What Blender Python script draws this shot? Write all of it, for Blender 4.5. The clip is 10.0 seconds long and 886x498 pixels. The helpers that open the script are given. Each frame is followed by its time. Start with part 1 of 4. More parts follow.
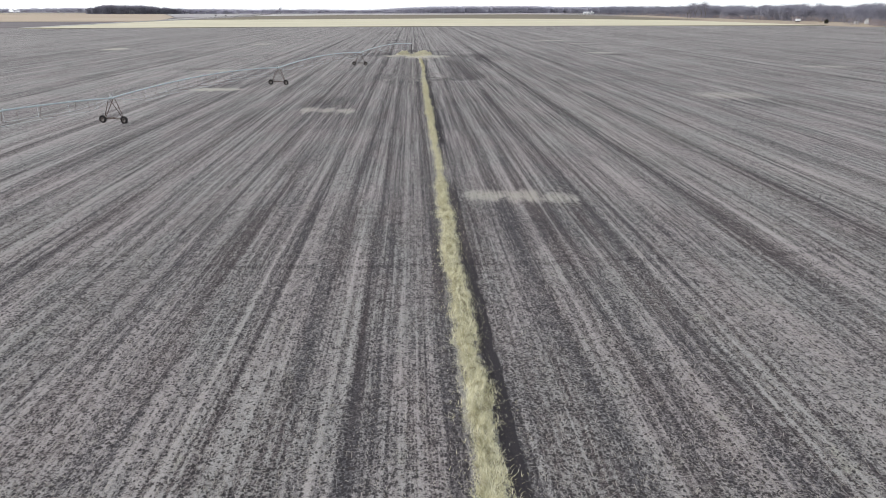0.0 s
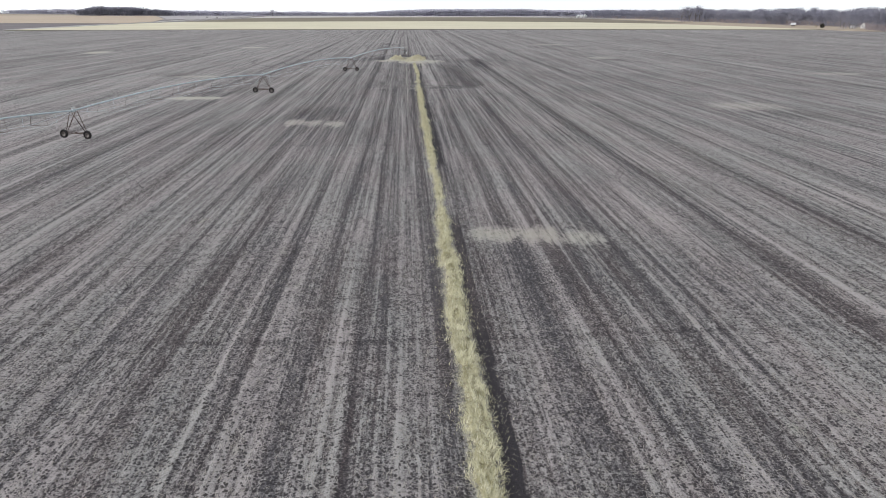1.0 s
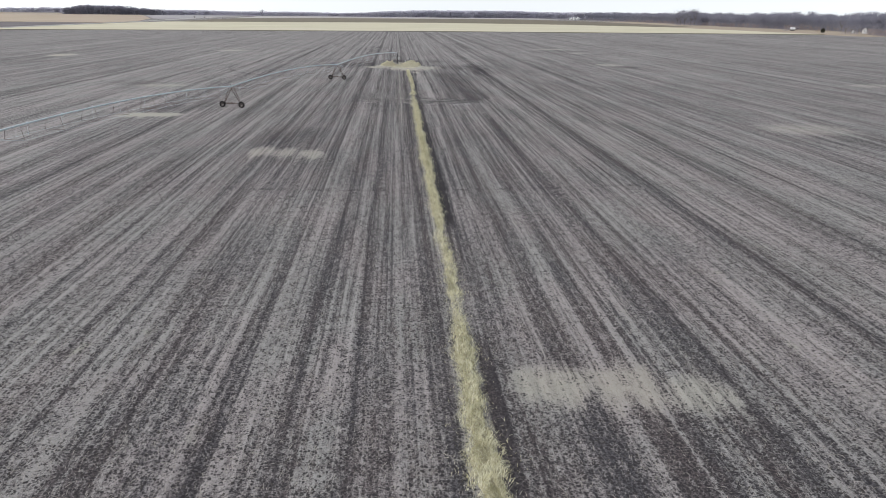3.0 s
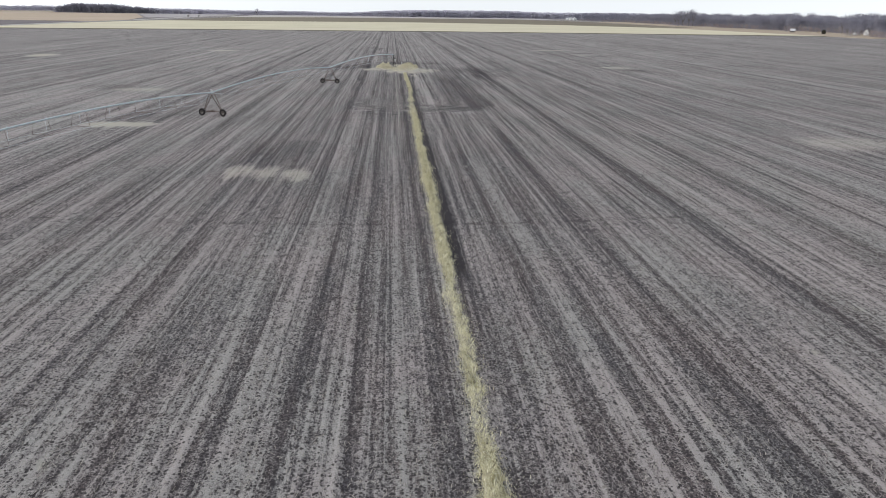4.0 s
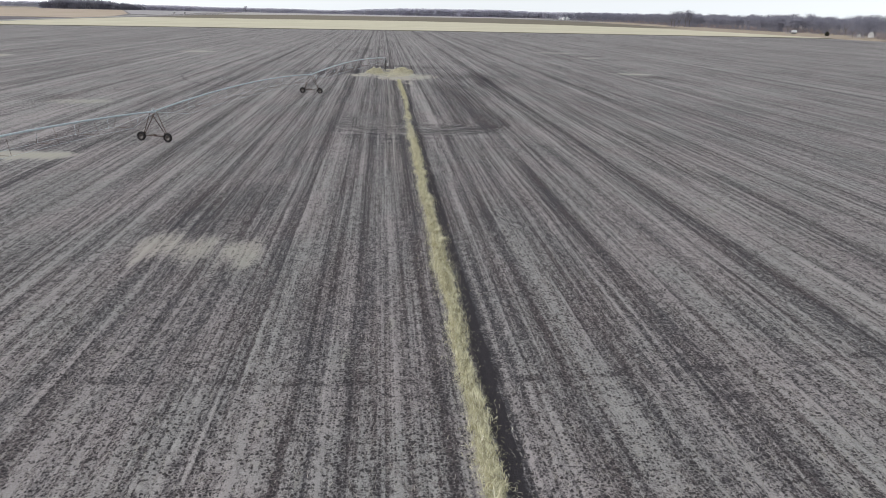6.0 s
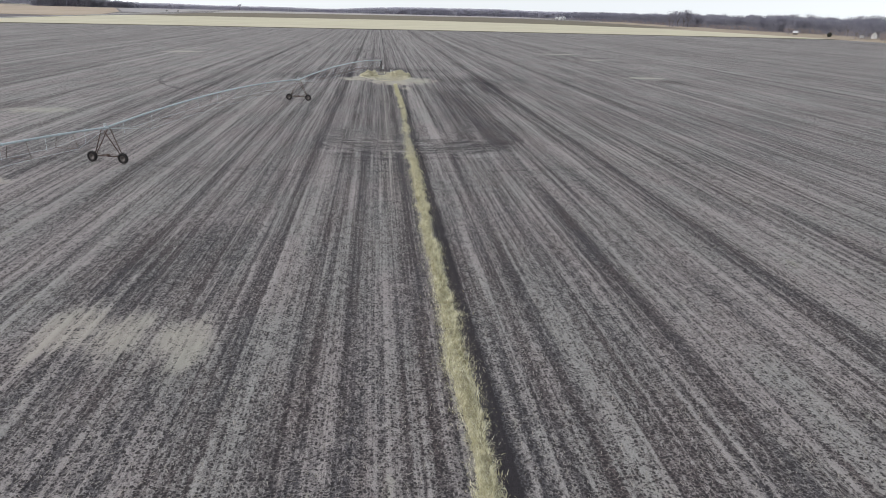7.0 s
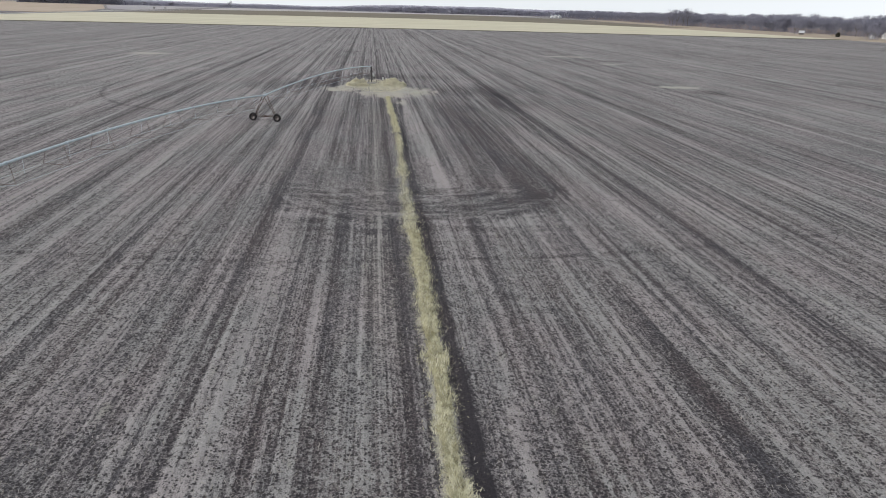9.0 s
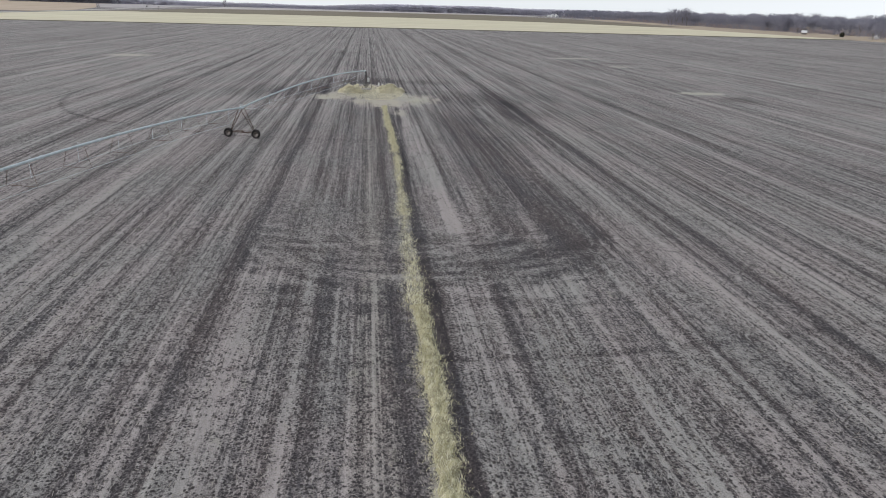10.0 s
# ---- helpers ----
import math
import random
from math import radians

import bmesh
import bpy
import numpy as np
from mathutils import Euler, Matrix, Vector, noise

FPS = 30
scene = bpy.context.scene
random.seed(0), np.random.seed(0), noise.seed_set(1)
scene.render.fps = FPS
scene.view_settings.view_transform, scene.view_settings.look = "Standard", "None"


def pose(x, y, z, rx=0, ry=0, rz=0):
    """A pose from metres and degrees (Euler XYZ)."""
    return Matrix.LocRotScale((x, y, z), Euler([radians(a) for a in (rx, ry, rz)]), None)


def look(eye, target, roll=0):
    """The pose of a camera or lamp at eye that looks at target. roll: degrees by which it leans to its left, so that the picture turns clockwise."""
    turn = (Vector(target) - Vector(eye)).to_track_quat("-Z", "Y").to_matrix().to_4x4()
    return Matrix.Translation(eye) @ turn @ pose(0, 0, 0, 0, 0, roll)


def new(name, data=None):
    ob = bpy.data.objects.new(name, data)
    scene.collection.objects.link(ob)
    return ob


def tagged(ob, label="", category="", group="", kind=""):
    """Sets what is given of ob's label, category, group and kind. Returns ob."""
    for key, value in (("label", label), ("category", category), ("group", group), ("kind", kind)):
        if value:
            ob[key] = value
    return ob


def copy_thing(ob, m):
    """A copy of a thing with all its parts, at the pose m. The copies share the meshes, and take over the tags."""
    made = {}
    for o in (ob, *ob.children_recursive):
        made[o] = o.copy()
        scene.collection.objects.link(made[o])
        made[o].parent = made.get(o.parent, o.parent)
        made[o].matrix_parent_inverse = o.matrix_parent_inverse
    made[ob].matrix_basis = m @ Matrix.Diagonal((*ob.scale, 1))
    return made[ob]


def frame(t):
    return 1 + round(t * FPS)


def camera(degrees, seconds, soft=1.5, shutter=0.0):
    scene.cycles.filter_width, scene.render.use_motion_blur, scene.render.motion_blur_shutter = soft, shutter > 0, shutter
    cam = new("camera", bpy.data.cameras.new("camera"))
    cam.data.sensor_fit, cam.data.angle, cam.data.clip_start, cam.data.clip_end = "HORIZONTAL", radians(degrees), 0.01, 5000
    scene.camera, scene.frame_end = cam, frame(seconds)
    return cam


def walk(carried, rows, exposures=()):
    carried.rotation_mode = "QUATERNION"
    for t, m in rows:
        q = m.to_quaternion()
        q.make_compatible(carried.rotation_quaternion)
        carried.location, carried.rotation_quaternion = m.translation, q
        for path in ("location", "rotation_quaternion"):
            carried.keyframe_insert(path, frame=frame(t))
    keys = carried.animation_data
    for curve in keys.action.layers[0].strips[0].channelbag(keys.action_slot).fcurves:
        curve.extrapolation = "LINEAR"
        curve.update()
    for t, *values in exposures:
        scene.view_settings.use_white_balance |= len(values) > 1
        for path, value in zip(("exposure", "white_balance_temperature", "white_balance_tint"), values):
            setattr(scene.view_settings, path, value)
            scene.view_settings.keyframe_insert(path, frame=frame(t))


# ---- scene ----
cam = camera(64.2, 10.0, 0.85)
METRES, EYE, TILT, LEAN, TURN = 127.0, 15.8, 0.0, 0.0, -2.4
ROWS = [
    (0.0, 0.0, 0.0, 0.0, -0.02, -18.79, 0.06),
    (0.5, -0.0028, 0.0417, 0.001, -0.31, -18.68, -0.03),
    (1.0, -0.0055, 0.0811, 0.0015, -0.57, -18.6, -0.13),
    (1.5, -0.0082, 0.1249, 0.0019, -0.76, -18.55, -0.23),
    (2.0, -0.0107, 0.1664, 0.0023, -0.92, -18.51, -0.33),
    (2.5, -0.0135, 0.2124, 0.0026, -1.09, -18.5, -0.44),
    (4.0, -0.0219, 0.3491, 0.0025, -1.58, -18.51, -0.78),
    (4.5, -0.025, 0.3993, 0.0024, -1.79, -18.53, -0.87),
    (5.0, -0.028, 0.4509, 0.0023, -1.96, -18.55, -0.99),
    (6.5, -0.035, 0.605, 0.0016, -2.45, -18.62, -1.26),
    (7.0, -0.0368, 0.6614, 0.0016, -2.63, -18.66, -1.37),
    (7.5, -0.0379, 0.7145, 0.0014, -2.78, -18.71, -1.41),
    (8.0, -0.0388, 0.7722, 0.001, -2.91, -18.72, -1.51),
    (8.5, -0.0394, 0.8259, 0.001, -3.03, -18.74, -1.56),
    (9.0, -0.0401, 0.8846, 0.0004, -3.15, -18.79, -1.55),
    (9.5, -0.041, 0.9393, -0.0001, -3.3, -18.82, -1.53),
    (10.0, -0.043, 0.9988, -0.0003, -3.47, -18.84, -1.6),
]
walk(cam, [(t, pose(0, 0, EYE, TILT, LEAN, TURN) @ pose(METRES * x, METRES * y, METRES * z, 90 + pitch, roll, yaw)) for t, x, y, z, yaw, pitch, roll in ROWS],
     [(0.0, 0.47), (1.0, 0.39), (2.5, 0.3), (4.0, 0.22), (5.0, 0.2), (6.5, 0.2), (10.0, 0.11)])

# ---- sky and sun: thin bright overcast, the sun veiled, low from the west (-x) ----
world = bpy.data.worlds.new("sky")
scene.world = world
world.use_nodes = True
wn, wl = world.node_tree.nodes, world.node_tree.links
sky = wn.new("ShaderNodeTexSky")
sky.sky_type, sky.sun_disc = "NISHITA", False
sky.sun_elevation, sky.sun_rotation = radians(38), radians(-90)
sky.air_density, sky.dust_density, sky.ozone_density = 1.0, 1.5, 1.0
veil = wn.new("ShaderNodeHueSaturation")
veil.inputs["Saturation"].default_value = 0.2
# the haze is bright right down to the horizon
where, raised = wn.new("ShaderNodeTexCoord"), wn.new("ShaderNodeVectorMath")
raised.operation = "ADD"
raised.inputs[1].default_value = (0, 0, 0.14)
wl.new(where.outputs["Generated"], raised.inputs[0])
wl.new(raised.outputs[0], sky.inputs["Vector"])
wl.new(sky.outputs[0], veil.inputs["Color"])
wl.new(veil.outputs[0], wn["Background"].inputs["Color"])
wn["Background"].inputs["Strength"].default_value = 0.18
sun_data = bpy.data.lights.new("sun", "SUN")
sun_data.energy, sun_data.angle, sun_data.color = 0.82, radians(12), (1.0, 0.98, 0.95)
sun = new("sun", sun_data)
sun.matrix_world = look((-300, -20, 240), (0, 0, 0))


# ---- helpers of this scene ----
def mesh_np(name, v, f, material=None, smooth=False):
    """A mesh from arrays of vertices and of faces, all with the same count of corners."""
    v, f = np.asarray(v, np.float32), np.asarray(f, np.int32)
    me = bpy.data.meshes.new(name)
    me.vertices.add(len(v))
    me.vertices.foreach_set("co", v.ravel())
    me.loops.add(f.size)
    me.loops.foreach_set("vertex_index", f.ravel())
    me.polygons.add(len(f))
    me.polygons.foreach_set("loop_start", np.arange(0, f.size, f.shape[1], dtype=np.int32))
    if smooth:
        me.polygons.foreach_set("use_smooth", np.ones(len(f), bool))
    me.update(calc_edges=True)
    if material:
        me.materials.append(material)
    return me


def part(name, bm, material, parent, label=""):
    """One bmesh as one mesh object under a thing or a part."""
    me = bpy.data.meshes.new(name)
    bm.to_mesh(me)
    bm.free()
    me.materials.append(material)
    ob = new(name, me)
    ob.parent = parent
    return tagged(ob, label)


def empty(name, m, label, category, group="", kind=""):
    ob = new(name)
    ob.matrix_world = m
    return tagged(ob, label, category, group, kind)


def tube(points, radius, sides=8, ends=True):
    """A bmesh tube along points; radius: one, or one for each point."""
    bm = bmesh.new()
    pts = [Vector(p) for p in points]
    rad = [radius] * len(pts) if isinstance(radius, (int, float)) else radius
    rings = []
    for i, p in enumerate(pts):
        d = (pts[min(i + 1, len(pts) - 1)] - pts[max(i - 1, 0)]).normalized()
        a = d.cross(Vector((0, 0, 1)) if abs(d.z) < 0.9 else Vector((1, 0, 0))).normalized()
        b = d.cross(a)
        rings.append([bm.verts.new(p + rad[i] * (math.cos(k * 2 * math.pi / sides) * a + math.sin(k * 2 * math.pi / sides) * b)) for k in range(sides)])
    for r, s in zip(rings, rings[1:]):
        for k in range(sides):
            bm.faces.new((r[k], r[(k + 1) % sides], s[(k + 1) % sides], s[k])).smooth = sides > 5
    if ends:
        bm.faces.new(rings[0][::-1])
        bm.faces.new(rings[-1])
    bmesh.ops.recalc_face_normals(bm, faces=bm.faces)
    return bm


def box(sx, sy, sz, at=(0, 0, 0), bevel=0.0, turn=None):
    """A bmesh box of that size, its middle at the place given."""
    bm = bmesh.new()
    bmesh.ops.create_cube(bm, size=1, matrix=Matrix.Translation(at) @ (turn or Matrix()) @ Matrix.Diagonal((sx, sy, sz, 1)))
    if bevel:
        bmesh.ops.bevel(bm, geom=list(bm.edges), offset=bevel, segments=2, affect="EDGES")
    return bm


def join(*bms):
    out = bms[0]
    for b in bms[1:]:
        me = bpy.data.meshes.new("tmp")
        b.to_mesh(me)
        b.free()
        out.from_mesh(me)
        bpy.data.meshes.remove(me)
    return out


def lathe(profile, sides=24, axis="X"):
    """A closed ring turned from (radius, along) pairs round an axis."""
    bm = bmesh.new()
    rings = []
    for k in range(sides):
        a = 2 * math.pi * k / sides
        c, s = math.cos(a), math.sin(a)
        rings.append([bm.verts.new((h, r * c, r * s) if axis == "X" else (r * c, r * s, h)) for r, h in profile])
    n = len(profile)
    for k in range(sides):
        r, q = rings[k], rings[(k + 1) % sides]
        for j in range(n):
            bm.faces.new((r[j], q[j], q[(j + 1) % n], r[(j + 1) % n])).smooth = True
    bmesh.ops.recalc_face_normals(bm, faces=bm.faces)
    return bm


def lattice(x, y, sx, sy, seed):
    """Smooth random values 0..1 on a lattice of cells sx by sy metres."""
    table = np.random.RandomState(seed).rand(257, 257)
    u, w = x / sx, y / sy
    i, j = np.floor(u).astype(int), np.floor(w).astype(int)
    a, b = u - i, w - j
    a, b = a * a * (3 - 2 * a), b * b * (3 - 2 * b)
    g = lambda p, q: table[p % 257, q % 257]
    return (g(i, j) * (1 - a) + g(i + 1, j) * a) * (1 - b) + (g(i, j + 1) * (1 - a) + g(i + 1, j + 1) * a) * b


def cloud(x, y, size, seed):
    """Soft uneven values about 0, the same in all directions."""
    out = 0
    for k, (a, share) in enumerate(((0.5, 0.5), (1.3, 0.3), (2.2, 0.2))):
        c, d, w = math.cos(a), math.sin(a), size / 1.9 ** k
        out = out + share * (lattice(x * c - y * d + 900, x * d + y * c + 900, w, w, seed + k) - 0.5)
    return out


def smooth(e0, e1, v):
    t = np.clip((v - e0) / (e1 - e0), 0, 1)
    return t * t * (3 - 2 * t)


# ---- materials ----
def material(name, rough=0.9, metal=0.0):
    m = bpy.data.materials.new(name)
    m.use_nodes = True
    b = m.node_tree.nodes["Principled BSDF"]
    b.inputs["Roughness"].default_value, b.inputs["Metallic"].default_value = rough, metal
    b.inputs["Specular IOR Level"].default_value = 0.25
    return m, m.node_tree.nodes, m.node_tree.links, b


def mixed(nodes, links, fac, a, b):
    """A colour mix; fac, a and b are sockets or values."""
    n = nodes.new("ShaderNodeMix")
    n.data_type = "RGBA"
    for socket, v in ((n.inputs[0], fac), (n.inputs[6], a), (n.inputs[7], b)):
        if isinstance(v, bpy.types.NodeSocket):
            links.new(v, socket)
        else:
            socket.default_value = (*v, 1) if isinstance(v, tuple) else v
    return n.outputs[2]


def maths(nodes, links, op, a, b=0.0, clamp=False):
    n = nodes.new("ShaderNodeMath")
    n.operation, n.use_clamp = op, clamp
    for socket, v in zip(n.inputs, (a, b)):
        if isinstance(v, bpy.types.NodeSocket):
            links.new(v, socket)
        else:
            socket.default_value = v
    return n.outputs[0]


def noise_at(nodes, links, scale, detail=2.0, stretch=(1, 1, 1), rough=0.5, place="Position"):
    g = nodes.new("ShaderNodeNewGeometry") if place == "Position" else nodes.new("ShaderNodeTexCoord")
    m = nodes.new("ShaderNodeMapping")
    m.inputs["Scale"].default_value = stretch
    links.new(g.outputs[place], m.inputs["Vector"])
    n = nodes.new("ShaderNodeTexNoise")
    n.inputs["Scale"].default_value, n.inputs["Detail"].default_value, n.inputs["Roughness"].default_value = scale, detail, rough
    links.new(m.outputs[0], n.inputs["Vector"])
    return n.outputs["Fac"]


def bump(nodes, links, bsdf, height, strength, distance):
    n = nodes.new("ShaderNodeBump")
    n.inputs["Strength"].default_value, n.inputs["Distance"].default_value = strength, distance
    links.new(height, n.inputs["Height"])
    links.new(n.outputs[0], bsdf.inputs["Normal"])


def spread(nodes, links, value, lo, hi):
    n = nodes.new("ShaderNodeMapRange")
    n.interpolation_type = "SMOOTHSTEP"
    n.inputs[1].default_value, n.inputs[2].default_value = lo, hi
    links.new(value, n.inputs[0])
    return n.outputs[0]


def plain(name, dark, light, scale, rough=0.9, metal=0.0, stretch=(1, 1, 1), lift=0.0, place="Position", thin=0.0):
    """Two tones mixed by coarse and fine noise, with a little relief; thin: the share of light that passes through."""
    m, n, l, b = material(name, rough, metal)
    coarse, fine = noise_at(n, l, scale, 3, stretch, 0.6, place), noise_at(n, l, scale * 7, 2, stretch, 0.5, place)
    f = spread(n, l, maths(n, l, "ADD", maths(n, l, "MULTIPLY", coarse, 0.65), maths(n, l, "MULTIPLY", fine, 0.35)), 0.34, 0.66)
    l.new(mixed(n, l, f, dark, light), b.inputs["Base Color"])
    if lift:
        bump(n, l, b, fine, 0.6, lift)
    if thin:
        veil_bsdf, both = n.new("ShaderNodeBsdfTranslucent"), n.new("ShaderNodeMixShader")
        l.new(b.inputs["Base Color"].links[0].from_socket, veil_bsdf.inputs["Color"])
        both.inputs[0].default_value = thin
        l.new(b.outputs[0], both.inputs[1])
        l.new(veil_bsdf.outputs[0], both.inputs[2])
        l.new(both.outputs[0], n["Material Output"].inputs["Surface"])
    return m


def cells(nodes, links, warp, scale, stretch):
    """Flat Voronoi cells: distance from each cell's middle and two random values of its own."""
    m = nodes.new("ShaderNodeMapping")
    m.inputs["Scale"].default_value = stretch
    links.new(warp, m.inputs["Vector"])
    v = nodes.new("ShaderNodeTexVoronoi")
    v.voronoi_dimensions = "2D"
    v.inputs["Scale"].default_value = scale
    links.new(m.outputs[0], v.inputs["Vector"])
    rgb = nodes.new("ShaderNodeSeparateColor")
    links.new(v.outputs["Color"], rgb.inputs[0])
    return v.outputs["Distance"], rgb.outputs[0], rgb.outputs[1]


def soil_material():
    """Tilled dark soil under grey crop residue; the attribute cover says how much residue lies there, with haze paling
    added far off, straw how yellow it is.
    """
    m, n, l, b = material("tilled_soil", 0.95)
    add = lambda p, q: maths(n, l, "ADD", p, q)
    sub = lambda p, q: maths(n, l, "SUBTRACT", p, q)
    mul = lambda p, q: maths(n, l, "MULTIPLY", p, q)
    cover, straw, turned = n.new("ShaderNodeAttribute"), n.new("ShaderNodeAttribute"), n.new("ShaderNodeAttribute")
    cover.attribute_name, straw.attribute_name, turned.attribute_name = "cover", "straw", "turned"
    v = 0.0
    # long streaks left by the passes of the machines
    for scale, weight, along in ((6.5, 1.0, 0.008), (3.3, 0.9, 0.015), (1.9, 0.65, 0.004), (0.8, 0.45, 0.003), (0.33, 0.25, 0.004)):
        v = add(v, mul(sub(noise_at(n, l, scale, 1, (1, along, 0), 0.5), 0.5), weight))
    # the drilled rows
    spot, wave = n.new("ShaderNodeNewGeometry"), n.new("ShaderNodeSeparateXYZ")
    l.new(spot.outputs["Position"], wave.inputs[0])
    wander = mul(noise_at(n, l, 0.25, 1, (1, 0.1, 0), 0.5), 2.2)
    row = maths(n, l, "SINE", add(mul(wave.outputs[0], 2 * math.pi / ROW), wander))
    v = add(v, mul(row, mul(mul(noise_at(n, l, 0.6, 2, (1, 0.06, 0), 0.5), 0.22), maths(n, l, "SUBTRACT", 1.0, mul(straw.outputs["Fac"], 3.0), True))))
    # the straight passes are wiped out where the machines turned
    v = add(cover.outputs["Fac"], mul(v, sub(1.0, turned.outputs["Fac"])))
    clump = noise_at(n, l, 1.6, 3, (1, 0.6, 1), 0.6)
    blot = noise_at(n, l, 4.2, 2, (1.25, 0.7, 1), 0.55)
    grain = noise_at(n, l, 24, 2, (1, 0.7, 1), 0.6)
    mottle = noise_at(n, l, 2.1, 2, (1.5, 0.5, 1), 0.55)
    v = add(v, add(mul(sub(clump, 0.5), 0.5), mul(sub(mottle, 0.5), 1.0)))
    tone = spread(n, l, add(v, add(mul(sub(blot, 0.5), 1.6), mul(sub(grain, 0.5), 1.6))), -0.24, 0.92)
    tint = noise_at(n, l, 0.18, 3, (1, 0.35, 1), 0.6)
    tan = mixed(n, l, spread(n, l, tint, 0.4, 0.6), (0.302, 0.297, 0.286), (0.343, 0.306, 0.303))
    tan = mixed(n, l, spread(n, l, grain, 0.35, 0.8), tan, (0.45, 0.434, 0.42))
    tan = mixed(n, l, mul(spread(n, l, noise_at(n, l, 0.75, 3, (1, 0.4, 1), 0.6), 0.62, 0.75), 0.5), tan, (0.37, 0.37, 0.30))
    tan = mixed(n, l, straw.outputs["Fac"], tan, (0.53, 0.50, 0.36))
    hue = spread(n, l, noise_at(n, l, 0.35, 3, (1, 0.2, 1), 0.6), 0.38, 0.62)
    dark = mixed(n, l, hue, (0.062, 0.060, 0.068), (0.084, 0.067, 0.067))
    dark = mixed(n, l, spread(n, l, noise_at(n, l, 9, 2), 0.3, 0.7), dark, mixed(n, l, hue, (0.118, 0.112, 0.120), (0.135, 0.114, 0.116)))
    colour = mixed(n, l, tone, dark, tan)
    colour = mixed(n, l, spread(n, l, cover.outputs["Fac"], -0.12, -0.45), colour, (0.040, 0.036, 0.042))
    # pits and clods between the residue, thicker where less of it lies
    ripple = n.new("ShaderNodeTexNoise")
    ripple.inputs["Scale"].default_value, ripple.inputs["Detail"].default_value = 11.0, 2.0
    l.new(spot.outputs["Position"], ripple.inputs["Vector"])
    warp = n.new("ShaderNodeMixRGB")
    warp.blend_type = "ADD"
    warp.inputs[0].default_value = 0.16
    l.new(spot.outputs["Position"], warp.inputs[1])
    l.new(ripple.outputs["Color"], warp.inputs[2])
    bare = sub(1.02, v)
    pit = None
    for scale, stretch, size, gain in ((7.2, (0.9, 0.8, 1), 0.19, 0.92), (12.5, (0.9, 0.8, 1), 0.22, 0.7)):
        d, one, two = cells(n, l, warp.outputs[0], scale, stretch)
        there = spread(n, l, sub(bare, one), -0.06, 0.12)
        hole = mul(mul(spread(n, l, sub(add(mul(two, 0.3), size), d), -0.08, 0.10), there), gain)
        pit = hole if pit is None else maths(n, l, "MAXIMUM", pit, hole)
    colour = mixed(n, l, pit, colour, (0.034, 0.031, 0.034))
    fleck = mul(spread(n, l, noise_at(n, l, 17, 2, (1.3, 0.6, 1), 0.5), 0.66, 0.74), tone)
    colour = mixed(n, l, mul(fleck, 0.6), colour, (0.52, 0.505, 0.48))
    l.new(colour, b.inputs["Base Color"])
    bump(n, l, b, sub(add(mul(tone, 0.6), mul(grain, 0.2)), pit), 0.5, 0.05)
    return m


ROW = 0.76
SOIL = soil_material()
DRY_GRASS, dn, dl, db = material("dry_grass", 0.9)
blade = dn.new("ShaderNodeNewGeometry")
tone = mixed(dn, dl, spread(dn, dl, noise_at(dn, dl, 2.5, 3), 0.3, 0.7), (0.47, 0.44, 0.27), (0.68, 0.65, 0.45))
dl.new(mixed(dn, dl, spread(dn, dl, blade.outputs["Random Per Island"], 0.55, 1.0), tone, (0.84, 0.82, 0.67)), db.inputs["Base Color"])
THATCH = plain("thatch", (0.27, 0.245, 0.17), (0.47, 0.44, 0.30), 3.0, lift=0.03)
STRAW, tn, tl, tb = material("pale_straw", 0.9)
tl.new(mixed(tn, tl, spread(tn, tl, noise_at(tn, tl, 1.2, 3), 0.3, 0.7), (0.62, 0.58, 0.43), (0.80, 0.77, 0.62)), tb.inputs["Base Color"])
HEAP = plain("heaped_straw", (0.56, 0.53, 0.41), (0.74, 0.71, 0.58), 2.0, lift=0.04)
STALK, sn, sl, sb = material("crop_stalks", 0.85)
info = sn.new("ShaderNodeNewGeometry")
sl.new(mixed(sn, sl, info.outputs["Random Per Island"], (0.20, 0.185, 0.165), (0.42, 0.392, 0.355)), sb.inputs["Base Color"])
CLOD = plain("soil_clods", (0.045, 0.040, 0.040), (0.085, 0.076, 0.074), 2.0)
HAY = plain("pale_hay_field", (0.58, 0.542, 0.40), (0.68, 0.642, 0.49), 0.03, stretch=(0.3, 1, 1))
OLIVE = plain("olive_field", (0.165, 0.145, 0.105), (0.235, 0.205, 0.15), 0.02, stretch=(0.2, 1, 1))
TAN = plain("tan_field", (0.43, 0.345, 0.26), (0.52, 0.43, 0.335), 0.01, stretch=(0.3, 1, 1))
PLOUGHED = plain("ploughed_field", (0.145, 0.13, 0.135), (0.20, 0.18, 0.185), 0.02)
PALE = plain("pale_stubble_field", (0.42, 0.40, 0.38), (0.56, 0.54, 0.52), 0.01)
LILAC = plain("grey_stubble_field", (0.36, 0.34, 0.345), (0.46, 0.44, 0.445), 0.01)
VERGE = plain("grass_margin", (0.13, 0.125, 0.075), (0.22, 0.21, 0.13), 0.3)
MARGIN = plain("dry_meadow", (0.36, 0.30, 0.23), (0.46, 0.385, 0.30), 0.05)
DARK_STEEL = plain("dark_steel", (0.05, 0.048, 0.05), (0.11, 0.10, 0.10), 2.0, 0.6, 0.3, place="Object")
GALV = plain("galvanised_steel", (0.52, 0.60, 0.635), (0.68, 0.75, 0.785), 3.0, 0.5, 0.35, place="Object")
RUSTY = plain("rust_stained_steel", (0.075, 0.05, 0.042), (0.17, 0.125, 0.105), 2.0, 0.7, 0.2, place="Object")
